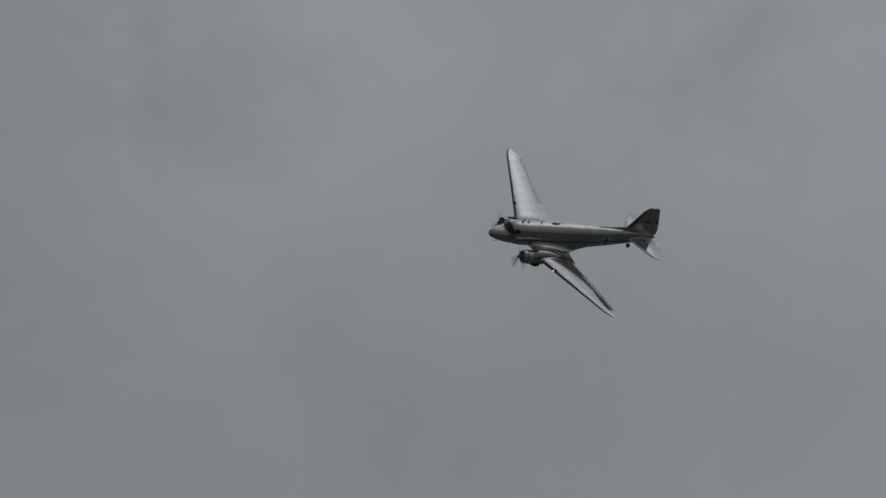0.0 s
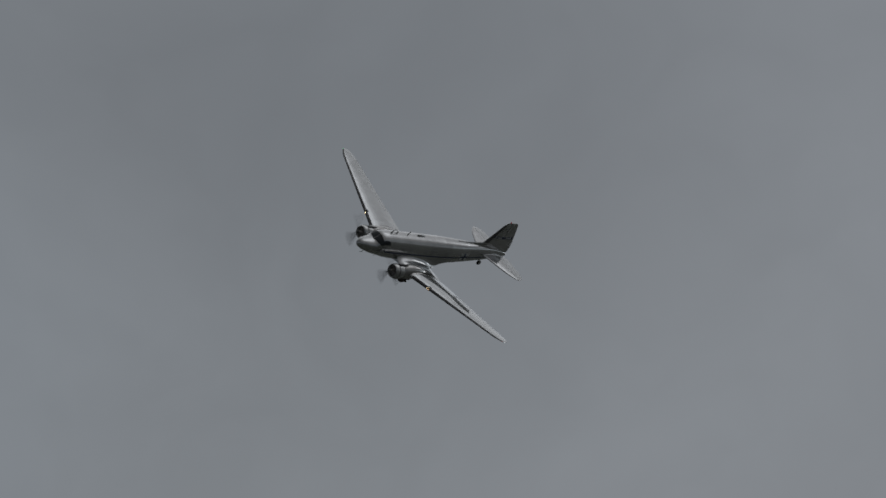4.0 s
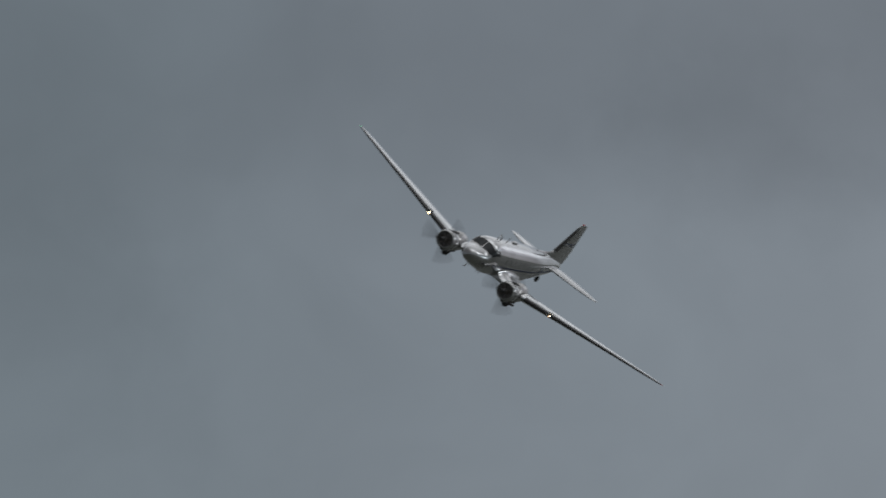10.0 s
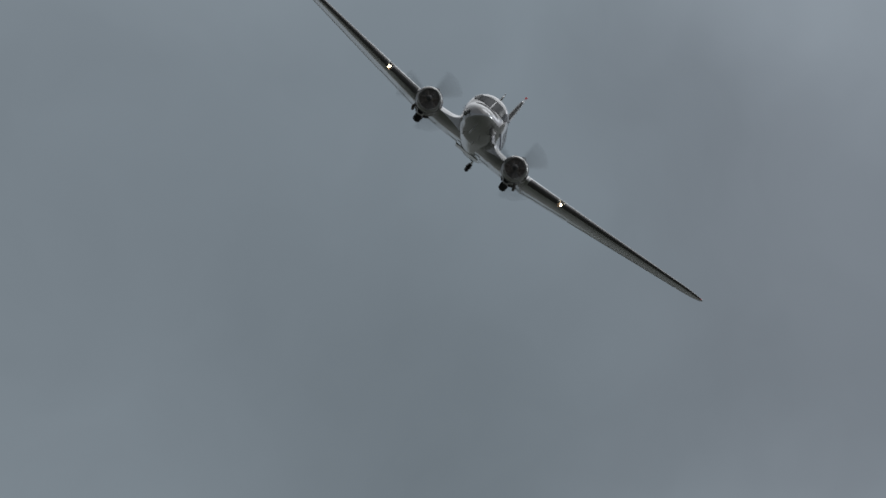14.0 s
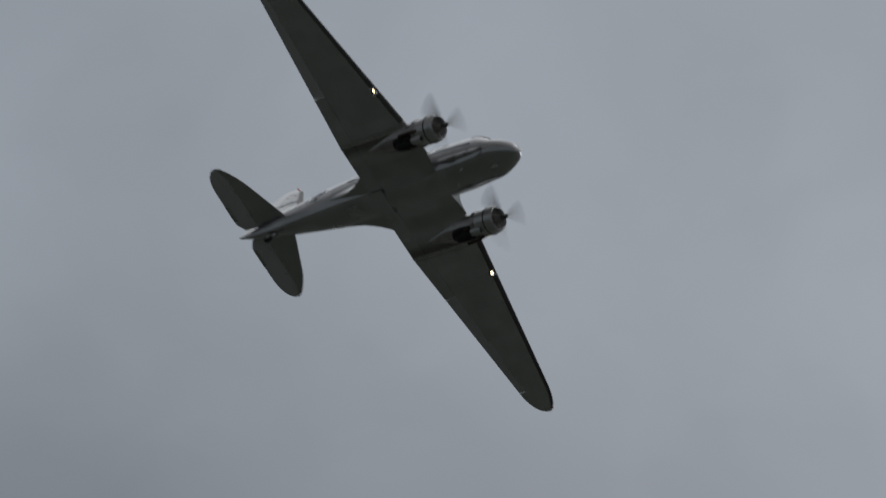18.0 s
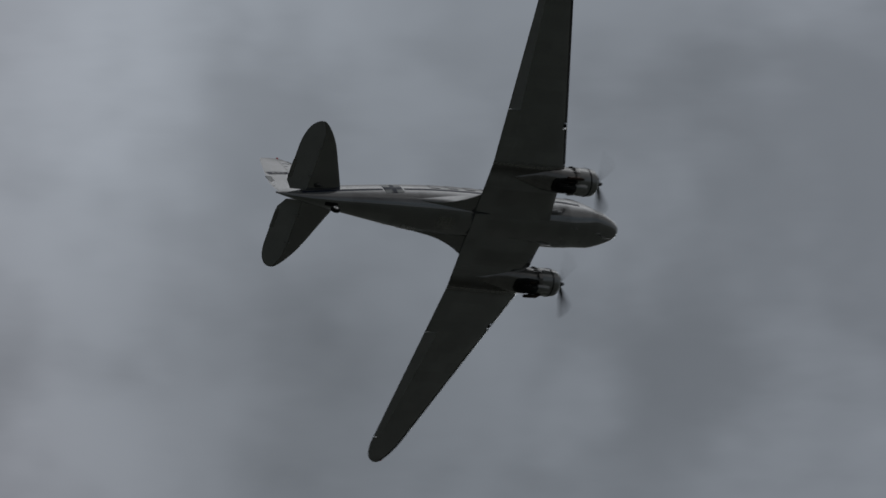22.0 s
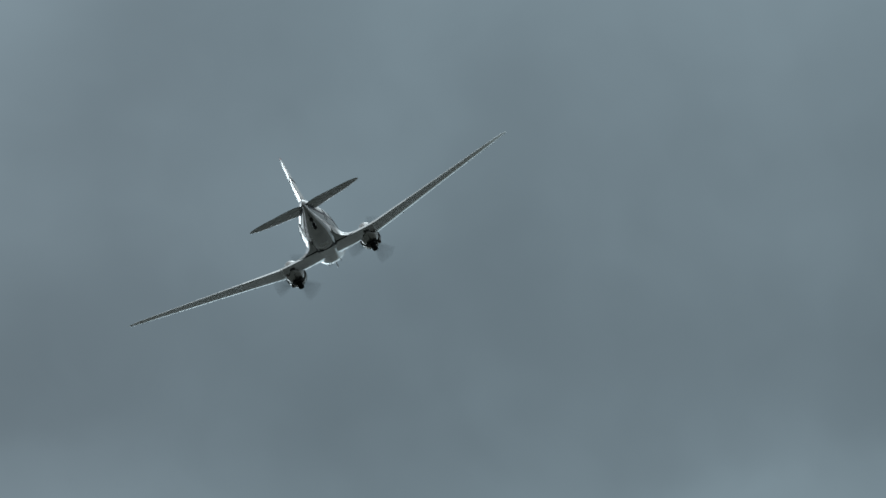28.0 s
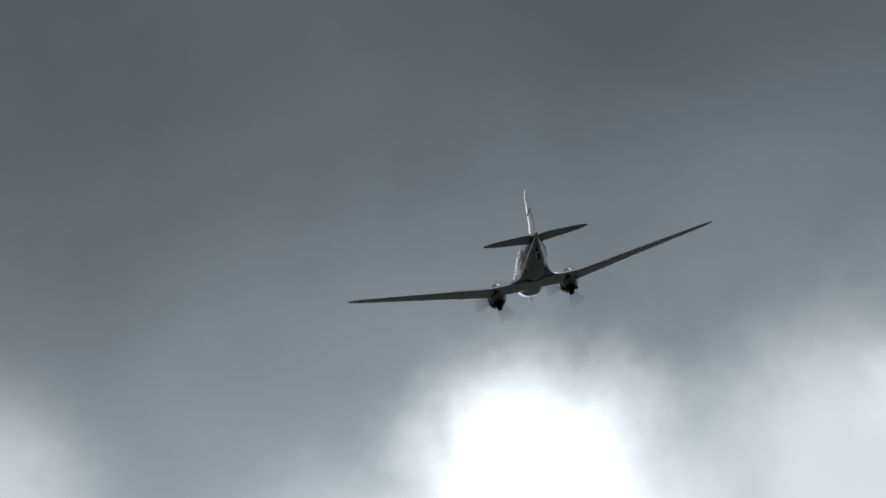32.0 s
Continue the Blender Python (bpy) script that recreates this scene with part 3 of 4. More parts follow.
def build_wing(plane):
    rings = [list(r) for r in wing_rings([JOINT - 0.01, 2.4, 1.2, 0.0], -1, n=18)]
    rings += wing_rings([1.2, 2.4, JOINT - 0.01], 1, n=18)
    part("centre_wing", *loft(rings), WING_ALU, plane, "riveted bare metal centre section of the wing")
    for side in (1, -1):
        def behind(y):
            return boot_chord(y) - 0.003
        boot0, boot1, boot2 = JOINT + 0.25, LIGHT0 - 0.03, LIGHT1 + 0.03
        pieces = [wing_rings([JOINT + 0.01, boot0], side, n=18), wing_rings(steps(boot0, boot1, 3), side, behind, 1.0, n=18),
                  wing_rings([boot1, LIGHT0], side, n=18), wing_rings([LIGHT0, LIGHT1], side, LIGHT_C, 1.0, n=18),
                  wing_rings([LIGHT1, boot2], side, n=18), wing_rings([boot2, AIL0], side, behind, 1.0, n=18),
                  wing_rings(steps(AIL0, AIL1, 8), side, behind, HINGE, n=16),
                  wing_rings([AIL1] + TIP_YS[:8], side, behind, 1.0, n=18), wing_rings(TIP_YS[7:], side, n=18)]
        v, f = [], []
        for piece in pieces:
            pv, pf = loft(piece)
            f += [tuple(i + len(v) for i in q) for q in pf]
            v += pv
        wing = part("outer_wing", v, f, WING_ALU, plane, "tapered bare metal outer wing panel", sharp=30)
        part("aileron", *loft(wing_rings(steps(AIL0 + 0.02, AIL1 - 0.02, 8), side, HINGE + 0.0008, 1.0, n=5)), FABRIC, wing,
             "silver fabric-covered aileron", sharp=30)
        for ys in (steps(boot0, boot1, 4), steps(boot2, 13.0, 11) + TIP_YS[1:8]):
            part("deicing_boot", *loft(wing_rings(ys, side, 0.0, boot_chord, n=8, swell=0.008)), BOOT, wing, "black rubber de-icing boot")
        # joint strap between the panels
        part("joint_strap", *loft(wing_rings([JOINT - 0.06, JOINT + 0.06], side, n=14, swell=0.012)), ALU_BRIGHT, wing)
        # split flaps lie against the underside
        for a, b, owner in ((0.75, 2.3, plane), (2.35, JOINT - 0.05, plane), (JOINT + 0.08, AIL0 - 0.05, wing)):
            rows = []
            for y in steps(a, b, 3):
                le, te, z, th = wing_at(y)
                c = te - le
                pts = airfoil(0.79, 0.99, 4, th)
                low = [(NOSE_X - le - x * c, side * y, z + dn * c + (0.4 - x) * c * 0.07) for x, up, dn in pts]
                rows.append([(x, yy, zz - 0.018) for x, yy, zz in low] + [(x, yy, zz + 0.004) for x, yy, zz in reversed(low)])
            part("flap", *loft(rows), WING_ALU, owner, "closed split flap")
        if side > 0:
            v, f = loft([[(NOSE_X - 8.25, q, -1.22), (NOSE_X - 9.16, q, -1.232), (NOSE_X - 9.16, q, -1.215), (NOSE_X - 8.25, q, -1.15)] for q in (-0.72, 0.0, 0.72)])
            part("belly_flap", v, f, WING_ALU, plane, "closed split flap under the belly")
        # landing light behind its clear cover
        y = (LIGHT0 + LIGHT1) / 2
        le, te, z, th = wing_at(y)
        cover = [r[:-1] for r in wing_rings([LIGHT0 - 0.02, LIGHT1 + 0.02], side, 0.0, LIGHT_C + 0.01, n=8, swell=0.004)]
        part("light_cover", *loft(cover, closed=False, cap0=False, cap1=False), CLEAR, wing, "clear plastic cover in the leading edge")
        c = Vector((NOSE_X - le - 0.22, side * y, z + 0.025))
        turn = Matrix.Rotation(radians(-8 * side), 3, "Z") @ Matrix.Rotation(radians(12), 3, "Y")

        def set_in(rings):
            return [[tuple(turn @ Vector(p) + c) for p in r] for r in rings]
        lens = lathe([(-0.10, 0.09), (-0.075, 0.09), (-0.065, 0.07), (-0.058, 0.04), (-0.056, 0.002)], 20, (0, 0, 0))
        lamp_ob = part("landing_light", *loft(set_in(lens)), LAMP, wing, "lit landing light in the leading edge")
        # this ring glows to stand in for the lamp's halo
        bowl = lathe([(-0.075, 0.092), (-0.04, 0.102), (0.0, 0.109)], 20, (0, 0, 0))
        part("reflector", *loft(set_in(bowl), cap0=False, cap1=False), HALO_REFLECTOR, lamp_ob, "warm glowing reflector ring")
        # dark hood added to hide the lens from oblique camera views
        case = lathe([(-0.11, 0.05), (-0.10, 0.095), (-0.02, 0.110), (0.03, 0.116), (0.075, 0.108), (0.075, 0.112), (0.03, 0.121), (-0.02, 0.116), (-0.11, 0.10)], 20, (0, 0, 0))
        part("lens_hood", *loft(set_in(case), cap1=False), DARK, lamp_ob)
        tip_le, tip_te, tz, _ = wing_at(SPAN - 0.08)
        nav = lathe([(-0.08, 0.015), (-0.03, 0.035), (0.03, 0.035), (0.08, 0.01)], 10, (NOSE_X - tip_le + 0.02, side * (SPAN - 0.12), tz + 0.02))
        part("navigation_light", *loft(nav), RED_LAMP if side > 0 else GREEN_LAMP, wing, "red wingtip light" if side > 0 else "green wingtip light")
        # streamlined fillet from the wing into the hull
        rows = []
        for i in range(33):
            s = 4.66 + (12.2 - 4.66) * i / 32
            le, te, z, th = wing_at(1.9)
            x = min(max((s - le) / (te - le), 0.0), 1.0)
            t5 = 5 * th * (0.2969 * math.sqrt(x) - 0.1260 * x - 0.3516 * x**2 + 0.2843 * x**3 - 0.1036 * x**4)
            mid = z + 0.08 * x * (1 - x) * (te - le) + (0.4 - x) * (te - le) * 0.07
            top, bot = mid + t5 * (te - le), mid - t5 * (te - le)
            k = min(max((s - 8.5) / (12.2 - 8.5), 0.0), 1.0)
            g = min(1.0, i / 6)
            A = Vector(hull(s, -4 - 30 * k - 16 * (1 - g), -0.015))
            C = Vector(hull(s, -62 + 20 * k, -0.015))
            inner = Vector(hull(s, -40, -0.02))
            yb = inner.y + (2.12 - inner.y) * (1 - k) ** 2.6
            zt = top * (1 - k) + inner.z * k + 0.010 * (1 - k)
            zl = bot * (1 - k) + inner.z * k - 0.012 * (1 - k)
            B, B2 = Vector((A.x, yb, zt)), Vector((A.x, yb, zl))
            ctrl = Vector((A.x, A.y + (yb - A.y) * 0.10, zt + (A.z - zt) * 0.12))
            ring = [A * (1 - q) ** 2 + ctrl * 2 * q * (1 - q) + B * q * q for q in [n / 8 for n in range(9)]]
            low = Vector((A.x, C.y + (yb - C.y) * 0.5, zl - 0.02 * (1 - k)))
            ring += [B2 * (1 - q) ** 2 + low * 2 * q * (1 - q) + C * q * q for q in [n / 4 for n in range(5)]]
            rows.append([(p.x, side * p.y, p.z) for p in ring] + [(A.x, side * 0.3, -0.5)])
        part("wing_fillet", *loft(rows), ALU, plane, "curved metal wing-root fairing")


def build_tail(plane):
    # horizontal tail
    def tail_at(y):
        le = 16.02 + max(0, y - 0.3) * 0.47
        te = 19.28
        if y > 2.6:
            k = max(0.0, 1 - ((y - 2.6) / (4.07 - 2.6)) ** 2.3) ** 0.46
            mid = 18.42
            le, te = mid - (mid - le) * max(k, 0.04), mid + (te - mid) * max(k, 0.04)
        elif y < 0.75:
            te = 19.28 - (0.75 - y) * 0.75
        return le, te
    ys = [0.1, 0.3, 0.5, 0.75, 1.2, 1.8, 2.4, 2.6] + [2.6 + 1.47 * math.sin(math.pi / 2 * i / 9) for i in range(1, 10)]

    def hinge(y):
        le, te = tail_at(y)
        return min(max((18.05 - le) / (te - le), 0.3), 0.72)
    for side in (1, -1):
        fixed, moving, boot = [], [], []
        for y in ys:
            le, te = tail_at(y)
            fixed.append([(x, side * yy, z) for x, yy, z in foil_ring(y, le, te, 0.34, 0.10, 0.0, hinge(y), 18, tilt=0.0)])
            if y >= 0.3:
                moving.append([(x, side * yy, z) for x, yy, z in foil_ring(y, le, te, 0.34, 0.10, hinge(y) + (0.0015 if y < 2.9 else 0.012), 1.0, 6, tilt=0.0)])
            if 0.75 <= y < 3.9:
                boot.append([(x, side * yy, z) for x, yy, z in foil_ring(y, le, te, 0.34, 0.10, 0.0, 0.09, 5, swell=0.008, tilt=0.0)])
        stab = part("tailplane", *loft(fixed), ALU, plane, "bare metal tailplane half", sharp=30)
        elev = part("elevator", *loft(moving), FABRIC, stab, "silver fabric-covered elevator", sharp=30)
        tab = []
        for y in (0.9, 1.4, 1.9):
            tab.append([(NOSE_X - 19.0, side * y, 0.33), (NOSE_X - 19.3, side * y, 0.333), (NOSE_X - 19.3, side * y, 0.35), (NOSE_X - 19.0, side * y, 0.37)])
        part("trim_tab", *loft(tab), ALU, elev)
        for y in (1.1, 2.6):
            part("hinge_bracket", *tube([(NOSE_X - 17.9, side * y, 0.24), (NOSE_X - 18.25, side * y, 0.23)], 0.025, 6), ALU_BRIGHT, stab)

    # fin and rudder, outlined from the side
    front = [(0.75, 15.0), (1.25, 15.35), (1.55, 15.85), (2.1, 16.22), (2.9, 16.72), (3.5, 17.08), (3.8, 17.30), (3.95, 17.52), (4.01, 17.8)]
    back = [(0.35, 19.22), (0.7, 19.50), (1.3, 19.55), (2.0, 19.38), (2.8, 19.18), (3.4, 19.0), (3.75, 18.90), (3.95, 18.76), (4.01, 18.5)]

    def fin_at(z):
        def on(t):
            for (z0, s0), (z1, s1) in zip(t, t[1:]):
                if z <= z1:
                    return s0 + (s1 - s0) * (z - z0) / (z1 - z0)
            return t[-1][1]
        return on(front), on(back)
    zs = [0.78, 1.0, 1.25, 1.55, 1.9, 2.3, 2.7, 3.1, 3.45, 3.7, 3.85, 3.95, 4.0]
    fixed, moving, boot = [], [], []
    for z in zs:
        le, te = fin_at(z)
        h = (17.92 - le) / (te - le)
        fixed.append(foil_ring(0, le, te, z, 0.11 if z < 3.8 else 0.06, 0.0, h, 18, upright=True))
        if 1.5 <= z < 3.8:
            boot.append(foil_ring(0, le, te, z, 0.11, 0.0, 0.10, 5, swell=0.008, upright=True))
    for z in [0.36, 0.6] + zs:
        le, te = fin_at(max(z, 0.78))
        te = fin_at(z)[1] if z >= 0.78 else 19.22 + (z - 0.35) * 0.8
        h = (17.945 - le) / (te - le)
        moving.append(foil_ring(0, le, te, z, 0.11 if z < 3.8 else 0.06, h, 1.0, 6, upright=True))
    fin = part("fin", *loft(fixed), ALU, plane, "bare metal tail fin", sharp=30)
    rud = part("rudder", *loft(moving), ALU, plane, "silver fabric-covered rudder", sharp=30)
    part("deicing_boot", *loft(boot), BOOT, fin, "black rubber de-icing boot")
    part("trim_tab", *loft([[(NOSE_X - s, y, z) for s, y in ((19.15, 0.045), (19.44, 0.012), (19.44, -0.012), (19.15, -0.045))] for z in (0.95, 1.5, 1.95)]), WHITE, rud)
    # dorsal fairing ahead of the fin
    rows = []
    for i in range(12):
        s = 12.6 + 3.3 * i / 11
        lo, hi, w = smooth_at(HULL, s)
        h = 0.06 + 0.28 * (i / 11) ** 2
        rows.append([(NOSE_X - s, y, z) for y, z in ((-0.13, hi - 0.1), (-0.06, hi + h * 0.6), (0, hi + h), (0.06, hi + h * 0.6), (0.13, hi - 0.1))])
    part("dorsal_fairing", *loft(rows), ALU, plane)
    # beacon on the fin
    part("beacon", *loft(lathe([(3.98, 0.04), (4.02, 0.055), (4.08, 0.05), (4.12, 0.03), (4.13, 0.002)], 12, (NOSE_X - 17.75, 0, 0), "z")), RED_LAMP, fin, "red beacon lamp")

    # blue band with a row of light marks, and two slim lines above it, on both faces
    def fin_plate(name, pts, mat, owner, proud):
        for side in (1, -1):
            rows = []
            for s, z in pts:
                le, te = fin_at(z)
                x = min(max((s - le) / (te - le), 0), 1)
                c = te - le
                th = 5 * 0.11 * (0.2969 * math.sqrt(x) - 0.1260 * x - 0.3516 * x**2 + 0.2843 * x**3 - 0.1036 * x**4) * c
                rows.append((NOSE_X - s, side * (th + proud), z, side * max(th - 0.01, 0.0)))
            n = len(rows)
            v = [(x, y, z) for x, y, z, _ in rows] + [(x, y, z) for x, _, z, y in rows]
            f = [tuple(range(n)), tuple(reversed(range(n, 2 * n)))] + [(i, (i + 1) % n, n + (i + 1) % n, n + i) for i in range(n)]
            part(name, v, f, mat, owner)
    for a, b, owner in ((16.55, 17.9, fin), (17.98, 19.15, rud)):
        k = 6
        up = [(a + (b - a) * i / k + 0.06, 2.42) for i in range(k + 1)]
        dn = [(a + (b - a) * i / k, 2.16) for i in range(k, -1, -1)]
        fin_plate("tail_band", up + dn, BLUE, owner, 0.006)
        cnt = 3
        for i in range(cnt):
            s = a + 0.22 + (b - a - 0.4) * i / cnt
            fin_plate("lettering_bar", [(s, 2.36), (s + 0.2, 2.36), (s + 0.2, 2.22), (s, 2.22)], WHITE, owner, 0.012)
    for z, s0, s1 in ((3.02, 17.2, 17.85), (3.3, 17.45, 17.85)):
        fin_plate("tail_line", [(s0, z + 0.06), (s1, z + 0.06), (s1, z), (s0, z)], BLUE, fin, 0.006)


def build_hull(plane):
    n = 88
    ss = [0.0, 0.03, 0.08, 0.16, 0.28, 0.45, 0.7, 1.0, 1.35, 1.6, 1.75, 1.9, 2.05, 2.2, 2.35, 2.5, 2.75, 3.1] + steps(3.6, 19.0, 48) + [19.3, 19.55]
    rings = [[hull(s, 360 * i / n) for i in range(n)] for s in ss]
    body = part("fuselage", *loft(rings), ALU, plane, "bare metal airliner fuselage", sharp=50)

    def cheat(s):
        return 0.06 + 0.012 * (s - 9)
    for side in (0, 1):
        def line(s, lo=-0.065, hi=0.055):
            a, b = ang_at(s, cheat(s) + lo), ang_at(s, cheat(s) + hi)
            return (a, b) if side == 0 else (180 - b, 180 - a)
        part("blue_line", *hull_band(2.6, 12.75, 0, 0, 0.011, 24, 2, edge=line), BLUE, body, "dark blue line along the windows")
        part("blue_line", *hull_band(13.95, 18.3, 0, 0, 0.011, 12, 2, edge=line), BLUE, body)
        # flag: white field with a blue cross
        def field(s):
            a, b = ang_at(s, cheat(s) - 0.30), ang_at(s, cheat(s) + 0.42)
            return (a, b) if side == 0 else (180 - b, 180 - a)
        flag = part("flag", *hull_band(12.85, 13.85, 0, 0, 0.012, 5, 4, edge=field), WHITE, body, "white flag with a blue cross")
        part("cross_bar", *hull_band(12.85, 13.85, 0, 0, 0.017, 5, 2, edge=lambda s: line(s, -0.04, 0.16)), BLUE, flag)
        mid = 13.22 
        part("cross_upright", *hull_band(mid, mid + 0.24, 0, 0, 0.019, 2, 4, edge=field), BLUE, flag)
        # cabin windows
        for i in range(7):
            s = 4.55 + i * 1.02
            def pane(q, lo=0.27, hi=0.66):
                a, b = ang_at(q, lo), ang_at(q, hi)
                return (a, b) if side == 0 else (180 - b, 180 - a)
            rim = part("window", *hull_band(s - 0.04, s + 0.50, 0, 0, 0.016, 4, 3, edge=lambda q: pane(q, 0.24, 0.69)), ALU, body, "cabin window in a metal rim")
            part("pane", *hull_band(s, s + 0.46, 0, 0, 0.021, 4, 3, edge=pane), CABIN_GLASS, rim)
        # cockpit glazing, veed: windscreen half, quarter pane, side pane
        def glass(nm, label, corners, rim=0.02):
            (s0, a0), (s1, a1), (s2, a2), (s3, a3) = corners
            cs, ca = (s0 + s1 + s2 + s3) / 4, (a0 + a1 + a2 + a3) / 4

            def at(u, w, grow):
                q = ((1 - w) * ((1 - u) * s0 + u * s1) + w * ((1 - u) * s3 + u * s2), (1 - w) * ((1 - u) * a0 + u * a1) + w * ((1 - u) * a3 + u * a2))
                ds, da = (q[0] - cs), (q[1] - ca)
                return q[0] + math.copysign(min(abs(ds) * 9, grow), ds), q[1] + math.copysign(min(abs(da) * 9, grow * 45), da)

            def plate(grow, off):
                n, v, f = 6, [], []
                for layer in (off, -0.03):
                    for i in range(n + 1):
                        for j in range(n + 1):
                            q, a = at(i / n, j / n, grow)
                            v.append(hull(q, a if side == 0 else 180 - a, layer))
                m, size = n + 1, (n + 1) ** 2
                for i in range(n):
                    for j in range(n):
                        q = (i * m + j, i * m + j + 1, (i + 1) * m + j + 1, (i + 1) * m + j)
                        f += [q, tuple(size + k for k in reversed(q))]
                ring = list(range(m)) + [i * m + n for i in range(1, m)] + [n * m + j for j in range(n - 1, -1, -1)] + [i * m for i in range(n - 1, 0, -1)]
                return v, f + [(a, b, size + b, size + a) for a, b in zip(ring, ring[1:] + ring[:1])]
            fr = part("window_frame", *plate(rim, 0.012), DARK, body)
            part(nm, *plate(0.0, 0.022), GLASS, fr, label)
        glass("windscreen_pane", "dark windscreen pane", ((1.56, 88), (1.82, 47.5), (2.20, 52.5), (2.18, 88.3)))
        glass("quarter_pane", "dark quarter pane", ((1.83, 45.5), (2.02, 29), (2.32, 33), (2.24, 51)))
        glass("side_pane", "dark cockpit side pane", ((2.12, 28), (2.95, 25), (2.98, 41), (2.38, 47)))
        # doors
        if side == 0:
            part("passenger_door", *hull_band(12.0, 12.72, ang_at(12.4, -0.85), ang_at(12.4, 0.34), 0.010, 5, 6), ALU_BRIGHT, body, "closed passenger door")
        part("nose_door", *hull_band(1.0, 1.75, -25 if side == 0 else 197, -3 + (0 if side == 0 else 208), 0.008, 4, 4), ALU_BRIGHT, body)
    part("tail_cone", *loft(lathe([(-0.03, 0.05), (-0.10, 0.04), (-0.16, 0.004)], 12, (NOSE_X - 19.5, 0, 0.33))), ALU_BRIGHT, body)
    # roof aerials
    for s, h, lean in ((3.35, 0.55, 0.35), (4.15, 0.30, 0.1), (5.6, 0.42, 0.22)):
        z = smooth_at(HULL, s)[1]
        rows = [[(NOSE_X - s - lean * k + dx * (1 - 0.5 * k), dy * (1 - 0.5 * k), z - 0.05 + h * k) for dx, dy in ((0.11, 0), (0, 0.03), (-0.11, 0), (0, -0.03))] for k in (0, 0.5, 1)]
        part("aerial_mast", *loft(rows), ALU_BRIGHT, plane, "short roof aerial mast")
    ring = [(NOSE_X - 3.75 - 0.32 * math.cos(a), 0.0, 1.58 + 0.20 * math.sin(a)) for a in [2 * math.pi * i / 16 for i in range(17)]]
    part("loop_aerial", *tube(ring, 0.03, 6), ALU_BRIGHT, plane, "oval direction-finding loop")
    part("teardrop_aerial", *loft(lathe([(0.55, 0.01), (0.45, 0.10), (0.2, 0.15), (-0.2, 0.12), (-0.55, 0.01)], 12, (NOSE_X - 7.4, 0, 1.46))), ALU, plane, "teardrop aerial housing")
    oval = [(NOSE_X - 7.4 + 0.42 * math.cos(a), 0.26 * math.sin(a), 1.40 - 0.02 * math.sin(a) ** 2) for a in [2 * math.pi * i / 20 for i in range(21)]]
    part("hatch_seal", *tube(oval, 0.035, 6), NACELLE, plane, "grey oval seal on the roof")
    # pitot mast under the nose
    part("pitot_mast", *tube([(NOSE_X - 1.30, 0.0, -0.68), (NOSE_X - 1.20, 0.0, -1.08)], 0.028, 8), ALU_BRIGHT, plane)
    part("pitot_tube", *tube([(NOSE_X - 1.32, 0.0, -1.09), (NOSE_X - 0.90, 0.0, -1.09)], 0.025, 8), ALU_BRIGHT, plane)
    for s, y in ((2.3, 0.5), (3.0, -0.4), (3.6, 0.3)):
        z = smooth_at(HULL, s)[0]
        part("belly_aerial", *tube([(NOSE_X - s, y, z + 0.15), (NOSE_X - s - 0.1, y, z - 0.12)], 0.02, 6), ALU_BRIGHT, plane)
    # exhaust-stained belly hatch
    part("belly_hatch", *hull_band(10.2, 11.0, 258, 282, 0.008, 4, 4), ALU_BRIGHT, plane)
    # tail wheel; a dark plate on the hull stands for its well's shade
    part("wheel_well", *hull_band(16.5, 17.15, 258, 282, 0.010, 5, 5), DARK, plane, "dark tail wheel well")
    c = (NOSE_X - 16.83, 0, -0.90)
    wheel = part("tail_wheel", *loft(lathe([(-0.09, 0.10), (-0.10, 0.19), (-0.06, 0.235), (0, 0.245), (0.06, 0.235), (0.10, 0.19), (0.09, 0.10)], 20, c, "y")), TYRE, plane, "black tail wheel")
    part("hub", *loft(lathe([(-0.10, 0.02), (-0.108, 0.125), (0.108, 0.125), (0.10, 0.02)], 12, c, "y")), ALU_BRIGHT, wheel)
    part("tail_leg", *tube([(NOSE_X - 16.55, 0, -0.40), (NOSE_X - 16.72, 0, -0.65), (NOSE_X - 16.83, 0.0, -0.66)], 0.05, 8), ALU_BRIGHT, plane)
    for y in (0.13, -0.13):
        part("fork", *tube([(NOSE_X - 16.74, y * 0.6, -0.64), (NOSE_X - 16.83, y, -0.90)], 0.025, 6), ALU_BRIGHT, plane)


THRUST_Z, ENGINE_Y = -0.86, 2.85


